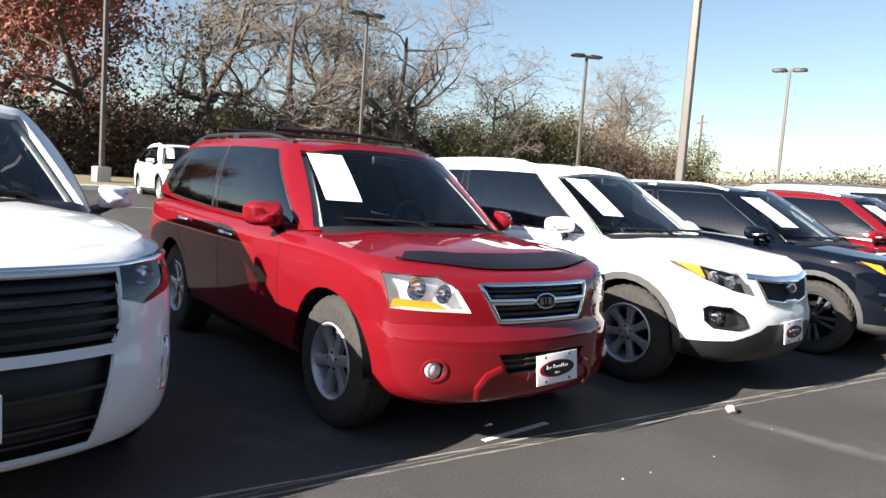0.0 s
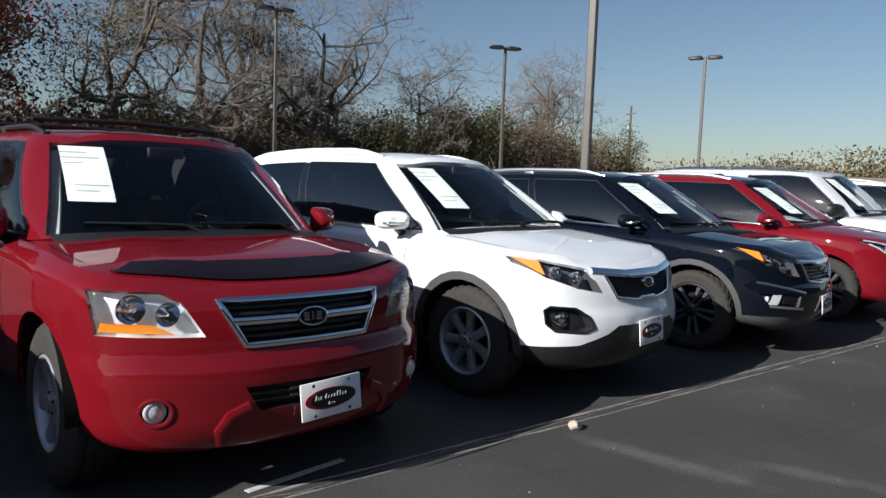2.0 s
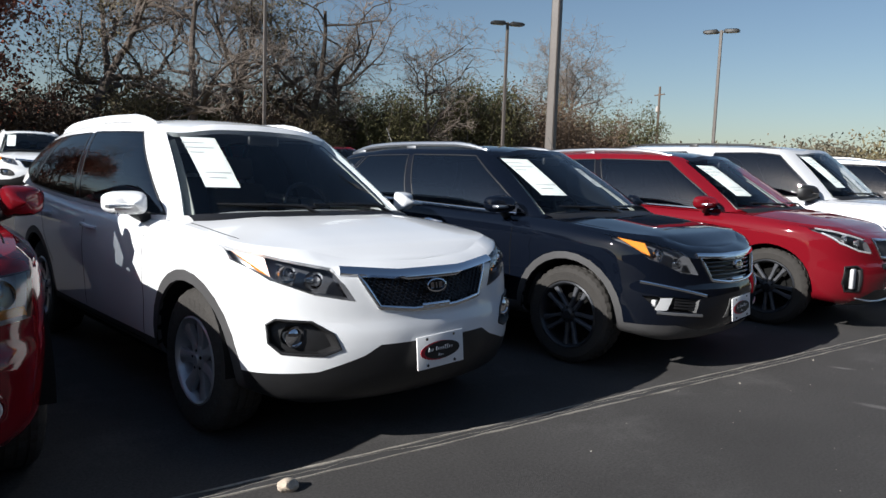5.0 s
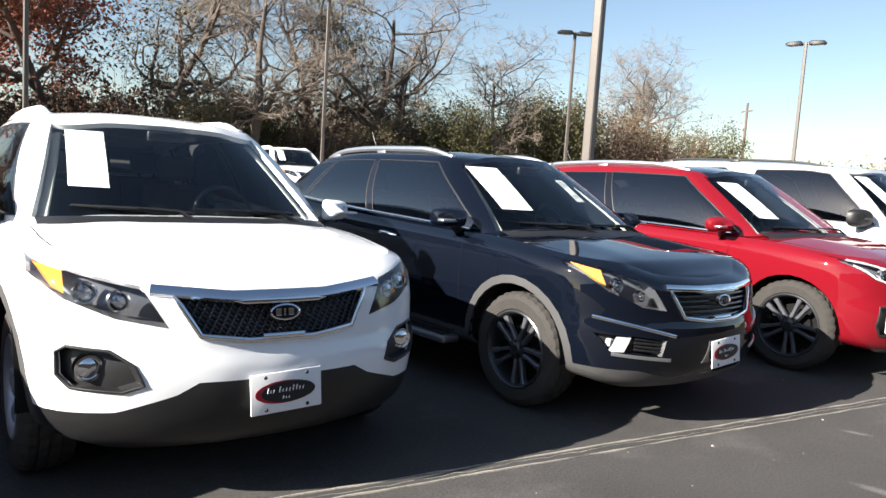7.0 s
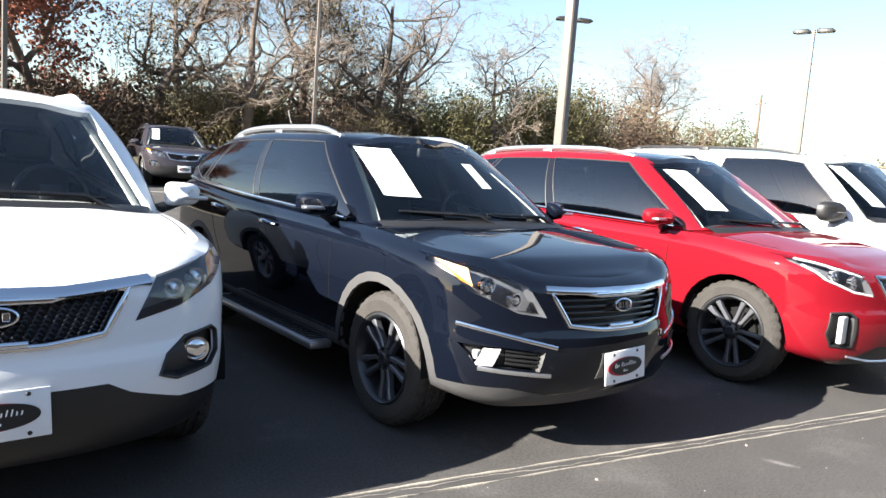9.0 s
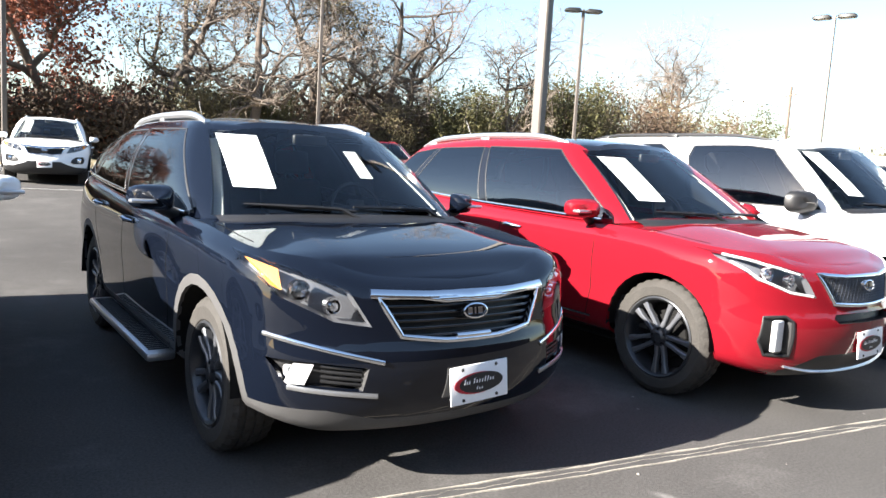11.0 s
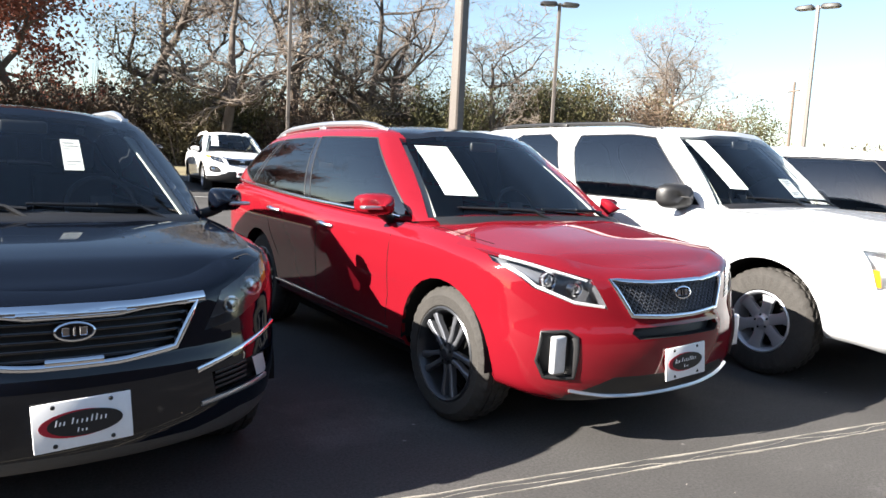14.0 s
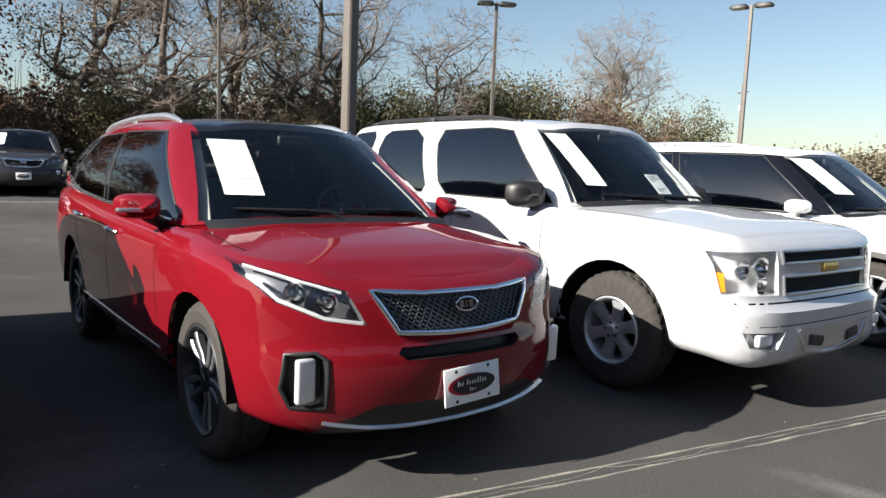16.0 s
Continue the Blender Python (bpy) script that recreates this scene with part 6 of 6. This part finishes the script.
def shrub(label, seed, width, height, mat, count, size=0.10, name="shrub"):
    """A loose bush: stems that fan out and many leaves in uneven clumps along them."""
    rng = random.Random(seed)
    root = tagged(new(name), label, "shrub" if name == "shrub" else "tree", "bushes behind the lot")
    limbs, spots = [], []
    for _ in range(26):
        a, r = rng.uniform(0, 6.28), rng.uniform(0, 0.35) * width
        top = Vector((math.cos(a) * (r + rng.uniform(0, 0.25) * width), math.sin(a) * (r + rng.uniform(0, 0.25) * width), height * rng.uniform(0.5, 1.0) * (1 - 0.35 * (r / (0.5 * width)))))
        p0 = Vector((math.cos(a) * r * 0.5, math.sin(a) * r * 0.5, -0.2))
        pts = [p0.lerp(top, t) + Vector((rng.gauss(0, 0.12), rng.gauss(0, 0.12), 0)) * t for t in (0, 0.25, 0.5, 0.75, 1.0)]
        limbs.append((pts, [0.05, 0.04, 0.03, 0.02, 0.008], 3))
        for _ in range(count // 26):
            t = rng.uniform(0.12, 1.0) ** 0.8
            k = min(3, int(t * 4))
            p = pts[k].lerp(pts[k + 1], t * 4 - k)
            s = 0.10 * width * (1.15 - t * 0.5)
            spots.append(p + Vector((rng.gauss(0, s), rng.gauss(0, s), rng.gauss(0, s * 0.8))))
    limb_mesh("stem", limbs, TWIG, root)
    leaf_mesh("foliage", [p for p in spots if p.z > -0.2], size, rng, mat, root)
    return root


def place(ob, x, y, turn=0.0):
    ob.matrix_world = pose(x, y, rise(y) - 0.05, 0, 0, turn)
    return ob


BARE = "bare grey-barked oak in winter"
oak_a = place(tree(BARE, 3, 13.0, 0.95), 9.9, 33.5)
oak_b = place(tree(BARE, 8, 14.0, 0.8, lean=0.08), 16.6, 34.5)
oak_c = place(tree("bare oak with tangled grey twigs", 14, 12.0, 1.15, kids=(8, 6, 5, 4, 2)), 20.5, 33.5)
oak_d = place(tree("spreading bare oak standing by itself", 21, 8.6, 1.2, kids=(9, 6, 5, 4, 2)), 26.4, 31.6)
olive_a = place(tree("oak holding dry olive leaves", 27, 12.5, 0.9, 9000, LEAF_OLIVE, 0.075), 12.3, 36.0)
rust_a = place(tree("oak with rust-red autumn leaves", 33, 12.0, 0.72, 10000, LEAF_RUST, 0.11), 6.4, 34.4)
thin_a = place(tree("slender bare tree with fine twigs", 41, 9.6, 0.7, kids=(9, 6, 5, 4, 2)), 41.5, 36.5)
for src, x, y, turn, sc in (
        (oak_c, 13.7, 31.0, 140, 0.95), (oak_b, 22.8, 36.5, 200, 0.8), (rust_a, 1.6, 37.0, 150, 1.0), (rust_a, -4.2, 34.5, 250, 1.0),
        (olive_a, 19.0, 38.0, 200, 0.9), (thin_a, 43.5, 38.0, 200, 0.9), (oak_d, 24.2, 38.0, 20, 1.0), (oak_b, -8.0, 38.0, 0, 1.0), (oak_d, 31.0, 40.0, 90, 0.7)):
    o = copy_thing(src, pose(x, y, rise(y) - 0.05, 0, 0, turn))
    o.scale = (sc, sc, sc)

CEDAR = "dense dark green evergreen bush"
cedar = place(shrub(CEDAR, 51, 4.6, 5.6, LEAF_GREEN, 16000, 0.065), 24.3, 32.6)
brush_b = place(shrub("dry brown leafless brush thicket", 53, 6.0, 4.4, LEAF_BROWN, 18000, 0.055), 35.0, 32.5)
brush_o = place(shrub("dry olive bush at the wood's edge", 55, 4.4, 4.6, LEAF_OLIVE, 15000, 0.06), 12.2, 32.2)
for src, x, y, turn, sc in ((cedar, 30.0, 33.0, 100, 1.2), (cedar, 44.0, 32.0, 200, 1.05), (cedar, 33.5, 36.0, 10, 1.3), (cedar, 22.3, 33.6, 30, 0.75), (brush_b, 39.0, 33.0, 90, 1.35), (brush_o, 33.0, 33.5, 50, 1.3), (brush_o, 41.5, 35.0, 10, 1.4), (brush_b, 29.0, 35.5, 150, 1.3), (brush_b, 36.0, 36.0, 250, 1.5),
                            (brush_o, 19.5, 32.4, 250, 0.8), (brush_b, 17.0, 32.5, 200, 0.8), (cedar, 14.8, 33.5, 310, 0.8), (brush_b, 45.0, 33.0, 20, 0.8), (brush_o, 27.5, 34.5, 20, 0.8)):
    o = copy_thing(src, pose(x, y, rise(y) - 0.05, 0, 0, turn))
    o.scale = (sc, sc, sc)


def thicket(label, seed, spans, mat, density, size):
    """The undergrowth along the edge of the wood: leaves and stems past counting."""
    rng = random.Random(seed)
    spots, limbs = [], []
    for x0, x1, y0, y1, h in spans:
        for _ in range(int((x1 - x0) * density)):
            x, y = rng.uniform(x0, x1), rng.uniform(y0, y1)
            top = h * (0.62 + 0.38 * noise.noise(Vector((x * 0.35, y * 0.3, seed)))) * (1.0 + 0.25 * noise.noise(Vector((x * 1.7, y, seed + 3.0))))
            spots.append(Vector((x, y, rise(y) + top * rng.uniform(0, 1) ** 0.85)))
        for _ in range(int((x1 - x0) * 3)):
            x, y = rng.uniform(x0, x1), rng.uniform(y0, y1)
            p, t = Vector((x, y, rise(y) - 0.1)), Vector((x + rng.gauss(0, 0.5), y + rng.gauss(0, 0.4), rise(y) + h * rng.uniform(0.5, 0.95)))
            limbs.append(([p, p.lerp(t, 0.5) + Vector((rng.gauss(0, 0.15), 0, 0)), t], [0.03, 0.022, 0.006], 4))
    root = new("undergrowth")
    tagged(root, label, "undergrowth", kind="stuff")
    leaf_mesh("brush", spots, size, rng, mat, root)
    limb_mesh("stems", limbs, BARK, root)
    return root


# the first and last of these have the wood's shade put into their colour
thicket("leafy undergrowth along the wood's edge, coloured dark for shade", 61, [(-16, 10, 30.5, 33.0, 3.6), (10, 22, 31.5, 34.0, 3.4)], LEAF_SHADED, 1300, 0.095)
thicket("dull red-brown brush along the wood's edge", 63, [(-16, 9, 32.5, 35.5, 4.6)], LEAF_RUST, 700, 0.085)
thicket("dry brown brush deeper in the wood", 65, [(8, 26, 33.5, 37.0, 5.4), (26, 46, 32.8, 36.0, 4.6)], LEAF_BROWN, 900, 0.075)
thicket("tangled grey-brown brush behind the trees, coloured dark for shade", 67, [(-16, 9, 42.0, 46.0, 4.6), (9, 30, 42.0, 46.0, 6.2), (30, 50, 40.0, 44.0, 5.5)], LEAF_SHADED, 800, 0.19)


def far_wood(label, seed, x0, y0, x1, y1, h, count, size, mat):
    rng = random.Random(seed)
    spots = []
    for _ in range(count):
        f = rng.uniform(0, 1)
        top = h * (0.50 + 0.50 * noise.noise(Vector((f * 7, seed, 0))) + 0.30 * noise.noise(Vector((f * 31, seed, 4))) + 0.15 * noise.noise(Vector((f * 120, seed, 8))))
        spots.append(Vector((x0 + (x1 - x0) * f + rng.gauss(0, 3), y0 + (y1 - y0) * f + rng.gauss(0, 3), top * rng.uniform(0, 1) ** 0.7)))
    root = tagged(new("far_wood"), label, "woodland", kind="stuff")
    leaf_mesh("tree_mass", spots, size, rng, mat, root)


far_wood("distant low winter woodland", 71, 55, 78, 190, 62, 9.0, 52000, 0.27, LEAF_FAR)
far_wood("distant brown winter woodland", 73, 80, 60, 190, 10, 9.5, 52000, 0.27, LEAF_FAR)
far_wood("distant dull green woodland", 75, 100, 40, 150, -20, 11.0, 40000, 0.27, LEAF_OLIVE)

# ---- verge, kerb and joints ----
bm = bmesh.new()
rng = random.Random(5)
rows = []
for j in range(7):
    y = 23.6 + (120 - 23.6) * (j / 6) ** 2
    rows.append([(x, y, rise(y) + 0.13 + (0.05 * noise.noise(Vector((x * 0.3, y * 0.3, 2))) if j else 0)) for x in [-160 + 7 * i for i in range(46)]])
grid_mesh(bm, rows)
bmesh.ops.recalc_face_normals(bm, faces=bm.faces[:])
verge = part("verge", bm, GRASS, None, sharp=60)
tagged(verge, "dry winter grass and leaf litter verge", "verge", kind="structure")
if sum(p.normal.z for p in verge.data.polygons) < 0:
    verge.data.flip_normals()
bm = bmesh.new()
rows = []
for y, z in ((23.40, -0.1), (23.41, 0.12), (23.44, 0.15), (23.57, 0.15), (23.60, 0.13), (23.60, -0.1)):
    rows.append([(x, y, rise(23.5) + z) for x in [-160 + 20 * i for i in range(17)]])
grid_mesh(bm, rows)
bmesh.ops.recalc_face_normals(bm, faces=bm.faces[:])
tagged(part("kerb", bm, CONCRETE, None), "pale concrete kerb along the verge", "kerb", kind="structure")


def joint(label, x0, x1, y_at, gap, seed):
    """A sealed paving joint: a dark filled band between two ragged pale edges."""
    rng = random.Random(seed)
    root = tagged(new("paving_joint"), label, "joint", kind="structure")
    n = int((x1 - x0) / 0.07)
    for nm, off, w, h, mat, wander in (("fill", 0.0, gap * 0.5, 0.003, TAR, 0.01), ("edge_line", gap / 2, 0.0085, 0.006, SEAL, 0.012), ("edge_line", -gap / 2, 0.007, 0.006, SEAL, 0.012), ("crack_line", 0.004, 0.0026, 0.0045, SEAL, 0.045)):
        b = bmesh.new()
        rows = []
        for i in range(n + 1):
            x = x0 + (x1 - x0) * i / n
            y = y_at(x) + off + wander * (noise.noise(Vector((x * 2.3, off * 30, seed))) + 0.6 * noise.noise(Vector((x * 9, off * 30, seed))))
            ww = w * (1.0 if nm == "fill" else max(0.12, 0.7 + 1.2 * noise.noise(Vector((x * 5.0, off * 50, seed + 1)))))
            rows.append([(x, y - ww, 0.0005), (x, y - ww * 0.7, h), (x, y + ww * 0.7, h), (x, y + ww, 0.0005)])
        grid_mesh(b, rows)
        bmesh.ops.recalc_face_normals(b, faces=b.faces[:])
        o = part(nm, b, mat, root)
        if sum(p.normal.z for p in o.data.polygons) < 0:
            o.data.flip_normals()
    return root


joint("pale-edged sealed joint across the asphalt", -14.0, 40.0, lambda x: 2.94 - 0.029 * x, 0.085, 2)
# short worn stall line under the old red car
bm = box(bmesh.new(), -0.02, 0.02, -0.28, 0.28, 0.0, 0.004, 0.001, 1)
o = tagged(part("stall_mark", bm, LINE_PAINT, None, smooth=False), "short worn white stall mark on asphalt", "road marking", kind="structure")
o.matrix_world = pose(2.83, 3.02, 0.0, 0, 0, 98)
bm = box(bmesh.new(), -40, 60, -0.05, 0.05, 0.0, 0.005, 0.001, 1)
o = tagged(part("lane_line", bm, LINE_PAINT, None, smooth=False), "worn white line across the far lane", "road marking", kind="structure")
o.matrix_world = pose(0, 18.2, rise(18.2), -1.7, 0, 0)

# pebble on the joint
bm = bmesh.new()
bmesh.ops.create_icosphere(bm, subdivisions=3, radius=0.5)
for v in bm.verts:
    v.co *= 1 + 0.35 * noise.noise(v.co * 2.2) + 0.1 * noise.noise(v.co * 6)
    v.co = Vector((v.co.x * 0.105, v.co.y * 0.075, v.co.z * 0.06 + 0.022))
o = tagged(part("stone", bm, ROCK, None), "small pale stone lying on asphalt", "stone")
o.matrix_world = pose(4.47, 2.69, 0.0, 0, 0, 25)

# grit and pale flakes lying about the lane
rng = random.Random(17)
bm = bmesh.new()
for _ in range(130):
    gx, gy = rng.uniform(-1.0, 16.0), rng.uniform(0.2, 2.75)
    r = rng.choice((0.003, 0.004, 0.004, 0.006, 0.009))
    ring = [(gx + math.cos(a) * r * rng.uniform(0.6, 1.3), gy + math.sin(a) * r * rng.uniform(0.6, 1.3)) for a in (0.3, 1.6, 2.8, 4.1, 5.3)]
    lo_ring = [bm.verts.new((q[0], q[1], -0.001)) for q in ring]
    hi_ring = [bm.verts.new((gx + (q[0] - gx) * 0.7, gy + (q[1] - gy) * 0.7, r * 0.7)) for q in ring]
    bm.faces.new(hi_ring)
    for i in range(5):
        bm.faces.new((lo_ring[i], lo_ring[(i + 1) % 5], hi_ring[(i + 1) % 5], hi_ring[i]))
bmesh.ops.recalc_face_normals(bm, faces=bm.faces[:])
tagged(part("grit", bm, SEAL, None, smooth=False), "scattered pale grit on the asphalt", "grit", kind="stuff")

# ---- cars across the lane ----
white = [o for o in scene.objects if o.parent is None and "cladding and amber" in str(o.get("label", ""))][0]


def far_car(x, y, turn, label, coat=None):
    o = copy_thing(white, pose(x, y, rise(y), -1.2, 0, turn))
    o["label"] = label
    if coat is not None:
        for q in o.children_recursive:
            if q.type == "MESH" and q.data.materials and q.data.materials[0] in (PAINT_WHITE,):
                q.data = q.data.copy()
                q.data.materials[0] = coat
    return o


far_car(6.1, 19.2, -3, "white SUV parked across the lane")
far_car(11.9, 19.6, 0, "white SUV parked facing the lane")
far_car(8.95, 19.4, 0, "dark grey SUV parked across the lane", PAINT_GREY)
far_car(15.4, 19.6, 0, "maroon SUV parked across the lane", PAINT_MAROON)

# ---- lamp post on its own base, utility pole, far building ----
lamp_post(4.93, 25.75, 7.0, 0.15, (0, 180), 10, 0.6, 0.46)


def utility_pole(x, y, h, label):
    root = tagged(new("utility_pole"), label, "utility pole")
    b = bmesh.new()
    tube(b, [(0, 0, -0.3), (0, 0, h * 0.5), (0, 0, h)], [0.16, 0.14, 0.11], 10)
    part("pole", b, WOOD_POLE, root)
    b = box(bmesh.new(), -0.9, 0.9, -0.06, 0.06, h - 0.9, h - 0.78, 0.01)
    part("cross_arm", b, WOOD_POLE, root)
    b = bmesh.new()
    lathe(b, [(0.0, 0.0), (0.17, 0.0), (0.17, 0.55), (0.0, 0.6)], 16, "Z")
    for v in b.verts:
        v.co += Vector((0.28, 0, h - 2.6))
    bmesh.ops.recalc_face_normals(b, faces=b.faces[:])
    part("transformer", b, CONCRETE, root, "grey drum transformer")
    root.matrix_world = pose(x, y, rise(y), 0, 0, 70)


utility_pole(68.7, 48.4, 10.0, "weathered wooden utility pole far off")


def building(x, y, w, d, h, turn, label, wall, roof):
    root = tagged(new("building"), label, "building")
    part("wall", box(bmesh.new(), -w / 2, w / 2, -d / 2, d / 2, -0.5, h, 0.03, 1), wall, root)
    b = bmesh.new()
    prof = [(-d / 2 - 0.4, h), (0, h + 1.3), (d / 2 + 0.4, h)]
    rows = [[(sx * (w / 2 + 0.4), py, pz) for py, pz in prof] + [(sx * (w / 2 + 0.4), py, pz - 0.15) for py, pz in prof[::-1]] for sx in (-1, 1)]
    vs = grid_mesh(b, rows, True)
    b.faces.new(vs[0])
    b.faces.new(vs[1])
    bmesh.ops.recalc_face_normals(b, faces=b.faces[:])
    part("roof", b, roof, root)
    for i in range(4):
        wx = -w / 2 + w * (i + 0.5) / 4
        wd = new("window")
        wd.parent = root
        part("pane", box(bmesh.new(), wx - 0.6, wx + 0.6, -d / 2 - 0.02, -d / 2 + 0.05, 1.0, 2.1), BLACK_GLOSS, wd, smooth=False)
        part("frame", box(bmesh.new(), wx - 0.7, wx + 0.7, -d / 2 - 0.05, -d / 2 - 0.025, 0.88, 0.98), SHED_WALL, wd, smooth=False)
    root.matrix_world = pose(x, y, 0, 0, 0, turn)


building(92.0, 27.0, 16.0, 9.0, 2.6, -60, "low tan building beyond the lot", BRICK_WALL, BRICK_WALL)

# plain unseen wall, added to close the lot behind the walker and dim reflections
b = box(bmesh.new(), -60, 80, -16.4, -16.0, -0.2, 7.0, 0.02, 1)
tagged(part("wall_south", b, BACKDROP, None, smooth=False), "plain brown backdrop wall, added out of view", "wall", kind="structure")
